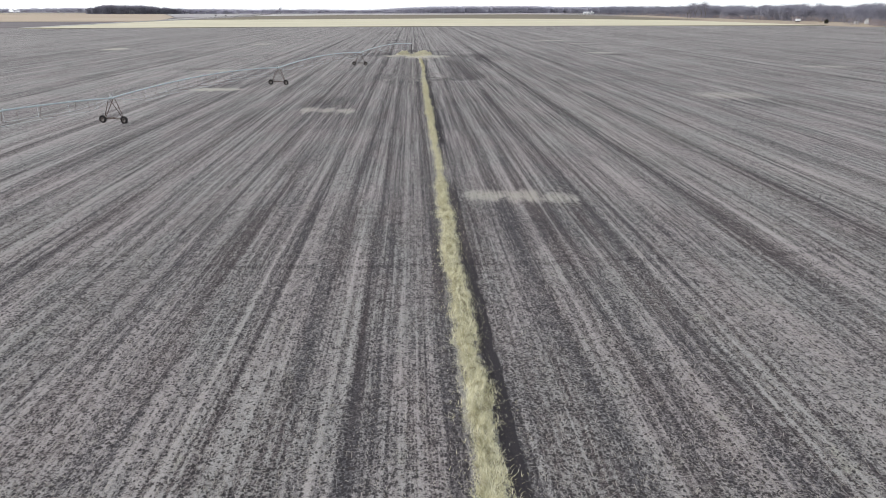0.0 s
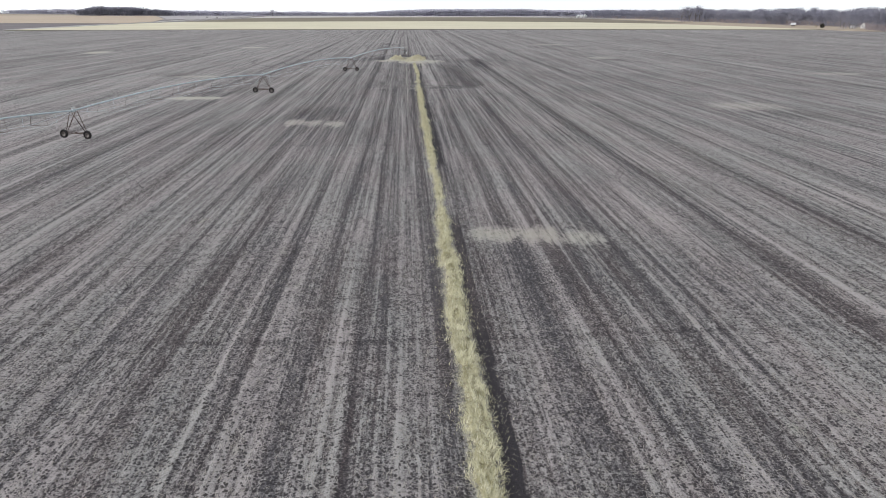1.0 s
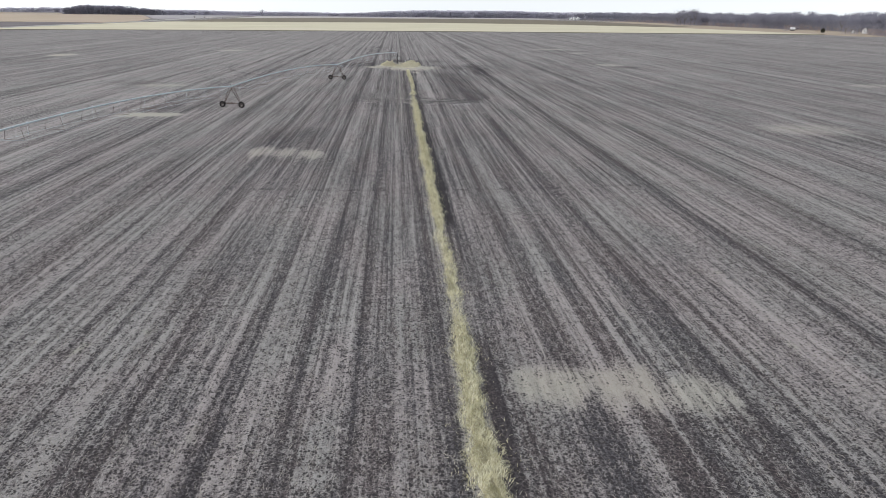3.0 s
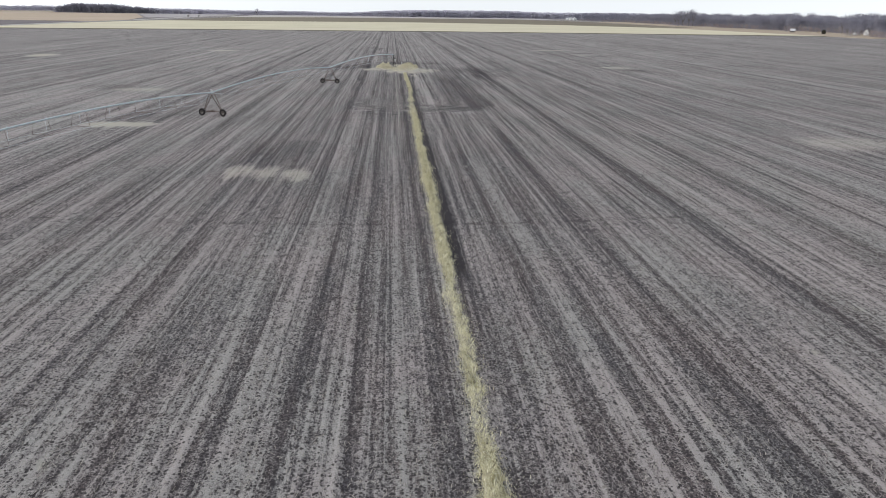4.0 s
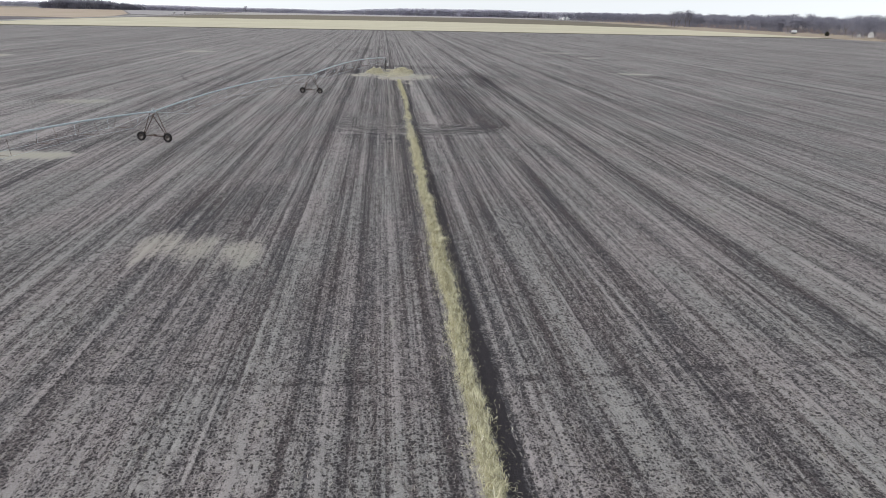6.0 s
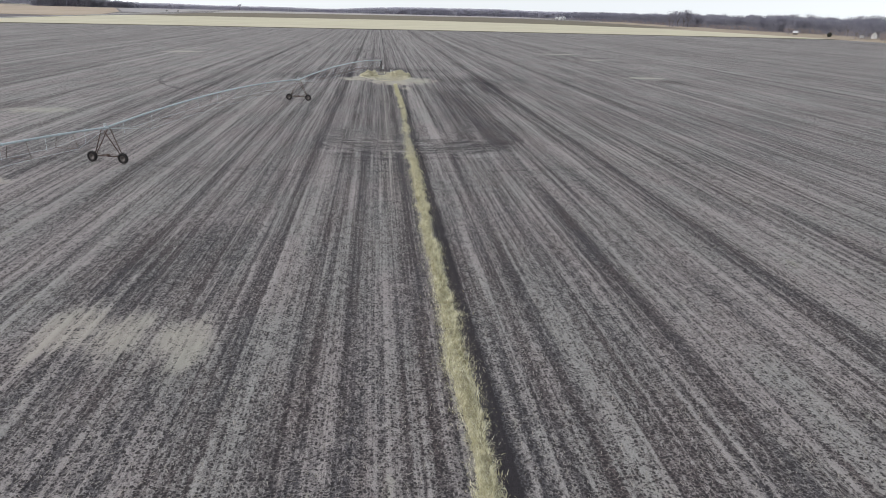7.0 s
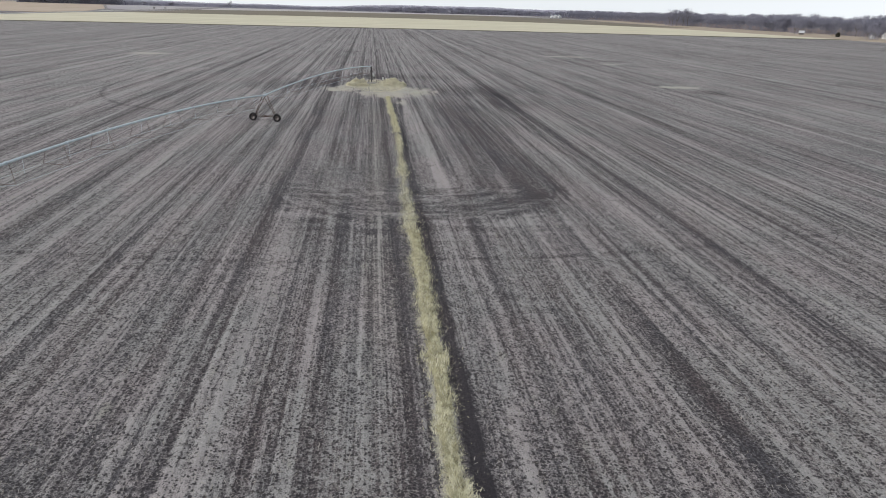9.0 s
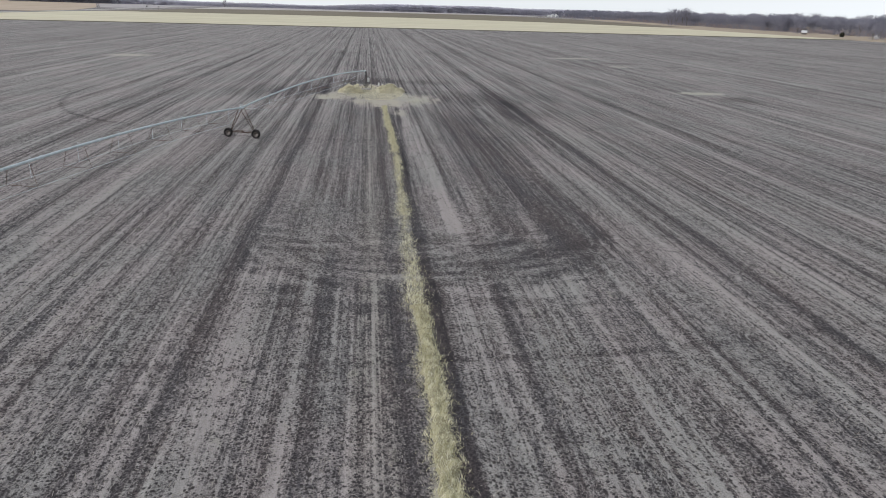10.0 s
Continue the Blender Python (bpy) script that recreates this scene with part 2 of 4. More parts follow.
RUBBER = plain("tyre_rubber", (0.022, 0.021, 0.022), (0.05, 0.045, 0.044), 4.0, 0.85, place="Object")
RIM = plain("wheel_rim", (0.10, 0.085, 0.08), (0.20, 0.18, 0.17), 3.0, 0.6, 0.3, place="Object")
WHITE = plain("white_paint", (0.70, 0.70, 0.69), (0.82, 0.82, 0.81), 2.0, 0.5, place="Object")
PANEL_GREY = plain("pale_grey_enamel", (0.50, 0.51, 0.51), (0.62, 0.63, 0.63), 3.0, 0.5, place="Object")
GREY_BOARD = plain("weathered_board", (0.13, 0.115, 0.105), (0.24, 0.22, 0.20), 2.0, place="Object")
ROOF_WHITE = plain("pale_metal_roof", (0.66, 0.67, 0.68), (0.80, 0.81, 0.82), 1.0, 0.45, place="Object")
CONCRETE = plain("concrete", (0.33, 0.32, 0.30), (0.45, 0.44, 0.42), 2.0)
GLASS_DARK = plain("dark_window", (0.03, 0.035, 0.04), (0.06, 0.065, 0.07), 1.0, 0.15)
BARK = plain("bark", (0.15, 0.13, 0.12), (0.26, 0.235, 0.22), 0.5)
# distance haze is painted into both twig colours, palest for the far woods
TWIGS = plain("hazed_twigs", (0.26, 0.26, 0.315), (0.36, 0.358, 0.42), 0.05, thin=0.45)
FAR_TWIGS = plain("hazed_far_twigs", (0.62, 0.61, 0.69), (0.70, 0.69, 0.76), 0.02, thin=0.65)
CONIFER = plain("conifer_needles", (0.05, 0.05, 0.038), (0.10, 0.095, 0.07), 0.8)
BRUSH = plain("red_brush", (0.31, 0.27, 0.28), (0.42, 0.36, 0.36), 0.1)

# ---- plan ----
PIVOT = Vector((-0.3, 271.0, 0))
TOWERS = [Vector((-15.35, 215.9, 0)), Vector((-29.42, 160.6, 0)), Vector((-43.65, 105.9, 0)), Vector((-57.5, 50.0, 0))]
ARM = Vector((-0.2500, -0.9683, 0)).normalized()
TRACK = Vector((-0.3140, -0.9494, 0)).normalized()  # square to the line of a tower's wheels
# ARM runs along the machine, away from the pivot
PIPE_Z = 3.6


# ---- the field ----


def lane(y):
    """Middle and half width of the strip of dry grass at a place along it."""
    o = np.zeros_like(y)
    mid = 2.56 + 0.2 * np.exp(-((y - 76) / 9) ** 2) + 0.12 * smooth(95, 112, y) + 0.2 * (lattice(o, y, 1, 14, 21) - 0.5) + 0.2 * (lattice(o, y, 1, 3.1, 22) - 0.5) + 0.12 * (lattice(o, y, 1, 1.1, 28) - 0.5) + 0.3 * smooth(165, 200, y) - 0.3 * smooth(212, 236, y)
    wide = 0.56 + 0.24 * (lattice(o, y, 1, 2.3, 23) - 0.5) + 0.16 * (lattice(o, y, 1, 9, 24) - 0.5) + 0.2 * (lattice(o, y, 1, 0.8, 27) - 0.5)
    wide = wide * (1 - 0.16 * smooth(64, 70, y) * smooth(104, 96, y) - 0.1 * smooth(90, 110, y) + 0.3 * np.exp(-((y - 170) / 7) ** 2) - 0.15 * smooth(180, 195, y))
    return mid, wide


def thinness(y):
    """How sparse the grass of the strip is along it (0 dense, 1 gone)."""
    o = np.zeros_like(y)
    t = 0.62 * smooth(62, 70, y) * smooth(92, 84, y) + 0.74 * smooth(160, 168, y) * smooth(212, 205, y) + 0.25 * smooth(205, 212, y)
    return np.clip(t + 0.5 * (lattice(o, y, 1, 2.6, 31) - 0.5), 0, 0.95)
def cover_of(x, y):
    """How much residue lies at a place (0 bare, 1 covered, raised far off for haze), how yellow it is, and the height
    of the ground.
    """
    # the rise with y paints the paling by haze and grazing view into cover
    c = np.full(x.shape, 0.43) + 0.04 * smooth(45, 70, y) + 0.09 * smooth(60, 330, y) + 0.06 * smooth(285, 305, y)
    c += 0.22 * (lattice(x, y, 0.31, 22, 1) - 0.5) + 0.3 * (lattice(x + 3, y, 0.5 * ROW, 60, 2) - 0.5)
    c += 0.22 * (lattice(x, y, 1.3, 240, 3) - 0.5) + 0.12 * (lattice(x, y, 6.1, 400, 4) - 0.5) + 0.12 * (lattice(x, y, 9, 13, 5) - 0.5)
    c -= 0.05 * np.cos(2 * np.pi * x / ROW)
    c += 0.07 * smooth(-10, -26, x) * smooth(250, 170, y) + 0.09 * smooth(14, 30, x) * smooth(190, 130, y)
    c -= 0.05 * smooth(95, 115, y) * smooth(170, 150, y) * smooth(4, 0, x) * smooth(-22, -14, x)
    c -= 0.07 * np.exp(-((x + 2.5) / 4.5) ** 2)
    # darker wheelings and lighter passes that run the whole length of the field
    dark = ((-102.2, 0.9, 0.35), (-74.5, 0.6, 0.32), (-47.0, 1.0, 0.2), (-40.5, 1.0, 0.2), (-36.0, 0.9, 0.32), (-31.5, 0.8, 0.2), (-25.9, 0.8, 0.3), (-21.5, 0.6, 0.2), (-17.0, 0.5, 0.2), (-14.7, 0.4, 0.14), (-11.9, 0.5, 0.24),
            (-8.15, 0.55, 0.42), (-5.2, 0.3, 0.12), (-4.35, 0.3, 0.16), (-2.65, 0.42, 0.4), (-1.6, 0.2, 0.12), (-0.35, 0.12, 0.12), (1.45, 0.45, 0.5), (4.4, 0.5, 0.26), (6.15, 0.12, 0.16), (7.35, 0.45, 0.36), (10.0, 0.5, 0.2), (11.2, 0.3, 0.14),
            (14.3, 0.55, 0.42), (16.4, 0.3, 0.16), (24.2, 1.2, 0.4), (33.9, 1.0, 0.38), (44.2, 1.0, 0.36), (53.5, 1.4, 0.24), (75.0, 0.7, 0.38), (104.8, 0.9, 0.38))
    light = ((-100.5, 0.8, 0.35), (-72.8, 0.8, 0.15), (-45.0, 1.0, 0.22), (-28.0, 0.7, 0.2), (-16.0, 0.5, 0.12), (-13.4, 0.5, 0.14), (-10.5, 0.5, 0.2), (-6.8, 0.5, 0.14), (-3.5, 0.25, 0.1), (-0.75, 0.25, 0.1), (0.15, 0.4, 0.14),
             (5.7, 0.3, 0.18), (6.6, 0.22, 0.14), (8.8, 0.5, 0.18), (12.8, 0.5, 0.12), (15.6, 0.35, 0.16), (20.5, 0.6, 0.2), (27.5, 0.8, 0.16), (30.5, 0.6, 0.15), (37.0, 0.7, 0.2), (41.0, 0.6, 0.15), (64.3, 0.7, 0.3), (107.0, 0.9, 0.28))
    for bx, half, gain in [(p, w, -g) for p, w, g in dark] + list(light):
        fade = 1 - 0.75 * smooth(140, 158, y) if bx == 14.3 else 1
        c += 0.78 * gain * fade * np.exp(-((x - bx) / half) ** 2) * (0.65 + 0.7 * lattice(x * 0 + bx, y, 1, 30, 6))
    # far off and out to the sides, cover draws towards a middle value
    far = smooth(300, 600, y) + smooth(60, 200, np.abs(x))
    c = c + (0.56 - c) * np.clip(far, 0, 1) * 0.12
    # bleached patches where residue was heaped, three passes wide, with dark ground beside them
    wob = 1.1 * (lattice(x, y, 0.8, 1.6, 7) - 0.5) + 0.6 * (lattice(x, y, 0.25, 0.5, 8) - 0.5)
    straw = np.zeros(x.shape)
    for px, py, hx, hy, strength in ((6.4, 61.3, 1.7, 1.8, 0.85), (9.7, 61.2, 1.6, 1.9, 0.85), (12.9, 60.3, 1.5, 1.7, 0.7), (-17.0, 119.2, 1.35, 2.9, 0.78), (-14.1, 118.2, 1.25, 2.8, 0.78), (-11.0, 117.3, 1.35, 2.8, 0.85),
                                     (-40.6, 151.3, 4.6, 2.2, 1.3), (61.0, 136.0, 6.0, 5.0, 0.5), (-123.5, 312.0, 3.6, 6.0, 1.8), (-53.5, 199.5, 4.5, 2.6, 0.8), (118.0, 204.0, 7.0, 4.0, 0.6),
                                     (-70.0, 353.0, 5.0, 4.0, 1.2), (70.5, 274.0, 4.6, 2.0, 1.3), (73.0, 381.0, 6.5, 2.4, 1.3), (78.0, 346.0, 3.5, 2.5, 0.8)):
        reach = hy * (0.75 + 0.5 * lattice(x, y * 0, 0.38, 1, 16)) * np.where(y < py, 0.9 + 0.6 * lattice(x + 7, y * 0, 0.3, 1, 16), 0.9)
        d = np.hypot(np.abs((x - px) / (1.12 * hx)) ** 1.6, np.abs((y - py) / reach)) + wob * 0.45
        k = strength * smooth(1.42, 0.45, d)
        k = np.minimum(k, 1.4)
        c, straw = c + k * (1.0 + 0.3 * (strength > 1.1) - c), np.maximum(straw, 0.28 * k)
    mist = cloud(x, 0.6 * y, 3.5, 71)
    for px, py, hx, hy, gain in ((9.8, 54.5, 5.2, 8.5, 0.24), (-13.8, 128.5, 5.2, 9.5, 0.29), (63.0, 126.0, 8.0, 9.0, 0.22), (-42.0, 158.0, 6.0, 7.0, 0.25), (-60.0, 205.0, 8.0, 7.0, 0.22),
                                 (-4.0, 166.0, 8.0, 8.0, 0.05), (-4.8, 82.0, 2.8, 15.0, 0.16),
                                 (-15.0, 268.0, 14.0, 13.0, 0.34), (21.0, 260.0, 12.0, 12.0, 0.36), (2.0, 288.0, 16.0, 8.0, 0.30), (25.0, 244.0, 5.0, 13.0, 0.32), (19.5, 226.0, 4.5, 18.0, 0.2), (-6.0, 226.0, 6.0, 20.0, 0.12), (82.5, 360.0, 6.5, 6.0, 0.4), (84.0, 337.0, 3.5, 8.0, 0.4), (73.5, 262.5, 4.5, 6.0, 0.4), (62.0, 352.0, 6.0, 14.0, 0.2)):
        d = np.hypot((x - px) / hx, (y - py) / hy) + wob * 0.25 + 0.9 * mist
        c -= gain * smooth(1.3, 0.2, d) * (1 - straw * 3.5).clip(0, 1) * (0.75 + 0.5 * lattice(x, y, 0.6, 14, 17))
    # the darker headland, where the machines turned in bends across the rows
    corner = np.maximum(177 - y, 0) * 0.95
    u = np.hypot(np.maximum(np.abs(x - 4.5) - 2.5, 0), corner)
    side = smooth(-2, 4, x - 4.5)
    k = smooth(11.3, 9.3, u + 0.8 * wob + 1.2 * mist) * smooth(258, 225, y)
    dull = 0.33 - 0.30 * side * smooth(2.0, 4.4, u) * (1 - 0.5 * smooth(177, 171, y) * smooth(12, 8, x)) + 0.3 * mist + 0.25 * (lattice(x, y, 0.7, 26, 17) - 0.5)
    bend = smooth(191, 180, y)
    c += k * (0.25 + 0.5 * np.maximum(bend, side * smooth(2.0, 4.4, u))) * (dull - c)
    turned = k * (0.2 + 0.55 * bend)
    k = smooth(13, 10.5, u) * smooth(190, 174, y)
    c += (0.5 * (lattice(u, np.arctan2(corner, x - 4.5), 0.36, 0.3, 18) - 0.5) + 0.22 * (lattice(u, np.arctan2(corner, x - 4.5), 1.1, 0.5, 45) - 0.5)) * k
    k = smooth(10.5, 5, np.abs(y - 168 - 0.02 * (x - 4) ** 2)) * smooth(15, 9, np.abs(x - 3))
    c += 0.55 * k * (lattice(x, y - 0.015 * (x - 4) ** 2, 2.5, 0.6, 18) - 0.5)
    # a pale unharvested strip beside the lane
    k = smooth(0.75, 0.5, np.abs(x - 6.45) + wob * 0.1) * smooth(171, 175, y) * smooth(236, 225, y)
    c += 0.36 * k * (1 - 0.5 * smooth(196, 206, y)) * (0.5 + lattice(x, y, 0.7, 2.2, 19))
    k = smooth(1.2, 0.6, np.abs(x - 5.1) + wob * 0.4) * smooth(200, 212, y) * smooth(240, 232, y)
    c += 0.3 * k * (0.4 + lattice(x, y, 0.7, 2.2, 19))
    k = smooth(1.3, 0.7, np.abs(x - 0.2) + wob * 0.3) * smooth(136, 150, y) * smooth(240, 228, y)
    straw = np.maximum(straw, 0.11 * k)
    # the trodden pad round the pivot
    k, s = 0, 0
    for px, py, hx, hy, yellow in ((1.2, 268, 5.4, 11.5, 0.95), (7.4, 256, 5.0, 8.0, 0.6), (-4.8, 260.5, 5.2, 5.0, 0.6), (2.8, 251, 5.5, 6.5, 0.6), (4.9, 239.5, 1.0, 3.0, 0.45)):
        d = np.hypot((x - px) / hx, (y - py) / hy) + 1.5 * cloud(x, 0.5 * y, 2.2, 9)
        one = smooth(1.42, 0.45, d)
        k, s = np.maximum(k, one), np.maximum(s, yellow * one)
    pad = k
    c, straw = c + k * (1.05 + 1.5 * cloud(x, 0.5 * y, 1.2, 61) - c), np.maximum(straw, 0.75 * s * (0.8 + 1.2 * cloud(x, 0.5 * y, 1.6, 15)).clip(0, 1))
    # ruts of the towers' wheels round the pivot
    r = np.hypot(x - PIVOT.x, y - PIVOT.y) + 0.5 * (lattice(x, y, 6, 6, 10) - 0.5)
    z = 0.028 * np.cos(2 * np.pi * x / ROW) * (0.4 + lattice(x, y, 3, 20, 11)) * (1 - 0.9 * np.maximum(pad, turned)) + 0.05 * (lattice(x, y, 2.5, 6, 12) - 0.5)
    for ring in (56.2, 114.5, 172.1, 227.9):
        for off in (-0.14, 0.14):
            k = np.exp(-((r - ring - off) / 0.15) ** 2)
            c -= 0.3 * k * (0.1 + 1.1 * lattice(x, y, 1.1, 9, 13)) * smooth(60, 18, np.abs(x))
            z -= 0.05 * k
    # a bent track across the rows
    u = y - 225
    bend = -52.5 + 21.0 * np.exp(-np.maximum(u, -12) / 13.0)
    k = np.exp(-((x - bend) / 0.36) ** 2) * smooth(-8, 2, u) * smooth(50, 28, u)
    c -= 0.45 * k
    # the bare wheeling beside the grass lane
    k = smooth(0.5, 0.32, np.abs(x - 3.5) + 0.18 * wob) * smooth(242, 236, y) * (0.55 + 0.6 * lattice(x * 0, y, 1, 17, 14)).clip(0, 1)
    k = k * (1 - 0.85 * smooth(62, 68, y) * smooth(90, 84, y)) * (1 - 0.4 * smooth(163, 172, y))
    c -= (1.0 - 0.2 * smooth(95, 110, y)) * k
    k = smooth(0.42, 0.2, np.abs(x - 4.15 - 0.02 * (y - 215)) + 0.15 * wob) * smooth(186, 200, y) * smooth(247, 242, y)
    c -= 0.5 * k
    # litter of the grass strip on the soil beside and between its tufts
    mid, wide = lane(y)
    k = smooth(1.4, 0.6, np.abs(x - mid) / wide * (1 + 0.35 * (x > mid)) + 0.6 * wob) * smooth(250, 244, y) * (y > 0)
    k = k * (0.3 + 0.9 * lattice(x, y, 0.3, 0.9, 33)).clip(0, 1)
    c, straw = c + k * 0.45 * (0.95 - c), np.maximum(straw, 0.55 * k * (1 - 0.6 * thinness(y)))
    return c, straw, z, turned


def field_axis(steps):
    out = [steps[0][0]]
    for stop, a, b in steps[1:]:
        n, start = max(1, int(2 * (stop - out[-1]) / (a + b))), out[-1]
        g = np.cumsum(np.linspace(a, b, n))
        out.extend(start + g * (stop - start) / g[-1])
    return np.array(out)


half = field_axis([(0,), (34, 0.19, 0.19), (70, 0.21, 0.45), (200, 0.45, 1.5), (500, 2, 12), (4850, 30, 700)])
xs = np.concatenate([-half[:0:-1], half])
ys = field_axis([(-300,), (10, 60, 1), (36, 0.7, 0.7), (46, 0.3, 0.3), (93, 0.7, 0.7), (105, 0.3, 0.3), (148, 0.7, 0.7), (186, 0.26, 0.26), (213, 0.7, 0.6), (220, 0.35, 0.35), (310, 0.7, 1.2), (720, 1, 10), (4900, 20, 600)])
X, Y = np.meshgrid(xs, ys)
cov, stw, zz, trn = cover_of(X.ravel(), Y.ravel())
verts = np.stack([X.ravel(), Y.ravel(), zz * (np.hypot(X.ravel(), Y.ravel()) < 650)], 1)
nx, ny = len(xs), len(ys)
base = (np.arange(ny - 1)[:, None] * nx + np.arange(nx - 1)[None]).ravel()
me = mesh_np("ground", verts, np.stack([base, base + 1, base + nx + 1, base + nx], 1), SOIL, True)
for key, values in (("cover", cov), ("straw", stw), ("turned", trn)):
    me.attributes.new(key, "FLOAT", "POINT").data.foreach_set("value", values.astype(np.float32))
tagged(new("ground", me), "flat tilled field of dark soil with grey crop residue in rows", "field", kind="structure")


# ---- fields beyond ----
def slab(name, outline, top, mat, label, category="field"):
    """A field as a sheet with a standing edge, its top that high."""
    bm = bmesh.new()
    a = [bm.verts.new((x, y, -0.3)) for x, y in outline]
    b = [bm.verts.new((x, y, top)) for x, y in outline]
    bm.faces.new(b)
    for i in range(len(a)):
        j = (i + 1) % len(a)
        bm.faces.new((a[i], a[j], b[j], b[i]))
    bmesh.ops.recalc_face_normals(bm, faces=bm.faces)
    me = bpy.data.meshes.new(name)
    bm.to_mesh(me)
    bm.free()
    me.materials.append(mat)
    return tagged(new(name, me), label, category, kind="structure")


slab("hay_field", [(-330, 645), (-160, 679), (50, 703), (400, 704), (384, 880), (362, 1040), (255, 1175), (60, 1258), (-106, 1205), (-225, 1165), (-334, 1135), (-345, 1000)], 0.3, HAY, "pale yellow-green field of short dry grass", "field")
slab("field_margin", [(-330, 637), (-160, 671), (50, 695), (404, 696), (400, 704), (50, 703), (-160, 679), (-330, 645)], 0.25, VERGE, "narrow dull green grass margin along the hay field", "field margin")
slab("olive_field", [(-340, 1150), (-225, 1172), (-106, 1212), (60, 1266), (260, 1185), (372, 1050), (430, 1080), (440, 1700), (330, 2150), (100, 2070), (-170, 1980), (-345, 1700)], 0.25, OLIVE, "brown olive field of old stubble")
slab("tan_field", [(-1500, 1160), (-640, 1010), (-372, 1000), (-374, 1128), (-470, 1490), (-760, 2330), (-3300, 2330), (-3300, 1300)], 0.4, TAN, "wide tan field of dry stubble")
slab("ploughed_field", [(-1500, 700), (-346, 662), (-364, 980), (-640, 1000), (-1500, 1140)], 0.3, PLOUGHED, "ploughed dark brown field")
slab("pale_field", [(-372, 1800), (-350, 1720), (-170, 1990), (100, 2080), (330, 2160), (480, 2150), (500, 2600), (-450, 2600)], 0.3, PALE, "pale bleached stubble field far off")
slab("grey_field", [(-466, 1495), (-412, 1495), (-466, 2250), (-490, 2700), (-768, 2700), (-752, 2330)], 0.3, LILAC, "grey field of old stubble far off")
slab("far_field", [(-4200, 2360), (-790, 2360), (-770, 2750), (-4200, 4400)], 0.3, MARGIN, "dull dry field below the far woods")
slab("meadow", [(404, 640), (378, 880), (352, 1040), (440, 1085), (460, 1700), (560, 1800), (900, 1800), (900, 640)], 0.25, MARGIN, "dry brown meadow at the edge of the woods", "meadow")
slab("gravel_road", [(-330, 655), (-352, 1000), (-357, 1128), (-390, 1409), (-430, 1875), (-453, 2246), (-466, 2246), (-443, 1875), (-401, 1409), (-368, 1128), (-362, 1000), (-340, 655)], 0.55, PALE, "pale gravel road between the far fields", "road")


# ---- residue lying on the field, and clods ----
rng = np.random.RandomState(11)


def scatter(count, x0, x1, y0, y1, power=1.0):
    """Random places in a stretch of the field, denser towards y0 for power above 1."""
    return rng.uniform(x0, x1, count), y0 + (y1 - y0) * rng.rand(count) ** power


def slivers(x, y, z, yaw, tilt, length, width):
    """Flat straws: one narrow quad each, turned by yaw, its far end lifted by tilt."""
    d = np.stack([np.cos(yaw) * np.cos(tilt), np.sin(yaw) * np.cos(tilt), np.sin(tilt)], 1)
    e = np.stack([-np.sin(yaw), np.cos(yaw), np.zeros_like(yaw)], 1) * width[:, None] / 2
    p = np.stack([x, y, z], 1)
    q = p + d * length[:, None]
    v = np.stack([p - e, p + e, q + e, q - e], 1).reshape(-1, 3)
    return v, np.arange(len(v)).reshape(-1, 4)


n = 300000
x, y = scatter(n, -36, 42, 12, 235, 1.5)
c, s_, z, t_ = cover_of(x, y)
keep = (rng.rand(n) < np.clip(c + 0.2, 0.15, 1)) & (np.abs(x - 2.6) > 0.55)
x, y, z = x[keep], y[keep], z[keep]
n = len(x)
yaw = np.where(rng.rand(n) < 0.4, np.pi / 2 + rng.normal(0, 0.35, n), rng.uniform(0, 2 * np.pi, n))
v, f = slivers(x, y, z + rng.uniform(0.015, 0.05, n), yaw, rng.normal(0.05, 0.22, n), rng.uniform(0.06, 0.27, n), rng.uniform(0.012, 0.03, n))
tagged(new("crop_residue", mesh_np("crop_residue", v, f, STALK)), "loose grey stalks and husks strewn over the soil", "crop residue", kind="stuff")

n = 65000
x, y = scatter(n, -36, 42, 12, 200, 1.5)
c, s_, z, t_ = cover_of(x, y)
keep = (rng.rand(n) < np.clip(1.05 - c, 0.1, 1)) & (s_ < 0.1)
x, y, z = x[keep], y[keep], z[keep]
n = len(x)
size = rng.uniform(0.03, 0.085, n)
corner = np.array([(1, 0, 0), (0, 1, 0), (-1, 0, 0), (0, -1, 0), (0, 0, 0.75)])
v = corner[None] * (size[:, None, None] * rng.uniform(0.55, 1.45, (n, 5, 1)))
a = rng.uniform(0, 2 * np.pi, n)
ca, sa = np.cos(a)[:, None], np.sin(a)[:, None]
v = np.stack([v[..., 0] * ca - v[..., 1] * sa + x[:, None], v[..., 0] * sa + v[..., 1] * ca + y[:, None], v[..., 2] + z[:, None]], -1).reshape(-1, 3)
f = (np.arange(n)[:, None, None] * 5 + np.array([(0, 1, 4), (1, 2, 4), (2, 3, 4), (3, 0, 4)])[None]).reshape(-1, 3)
tagged(new("soil_clods", mesh_np("soil_clods", v, f, CLOD)), "dark clods of tilled soil between the residue", "soil clods", kind="stuff")


# ---- the grass lane ----
ly = np.arange(2, 247, 0.4)
mid, wide = lane(ly)
prof = np.array([(-1.0, -0.03), (-0.8, 0.05), (-0.35, 0.13), (0.1, 0.15), (0.6, 0.10), (0.95, 0.02), (1.0, -0.03)])
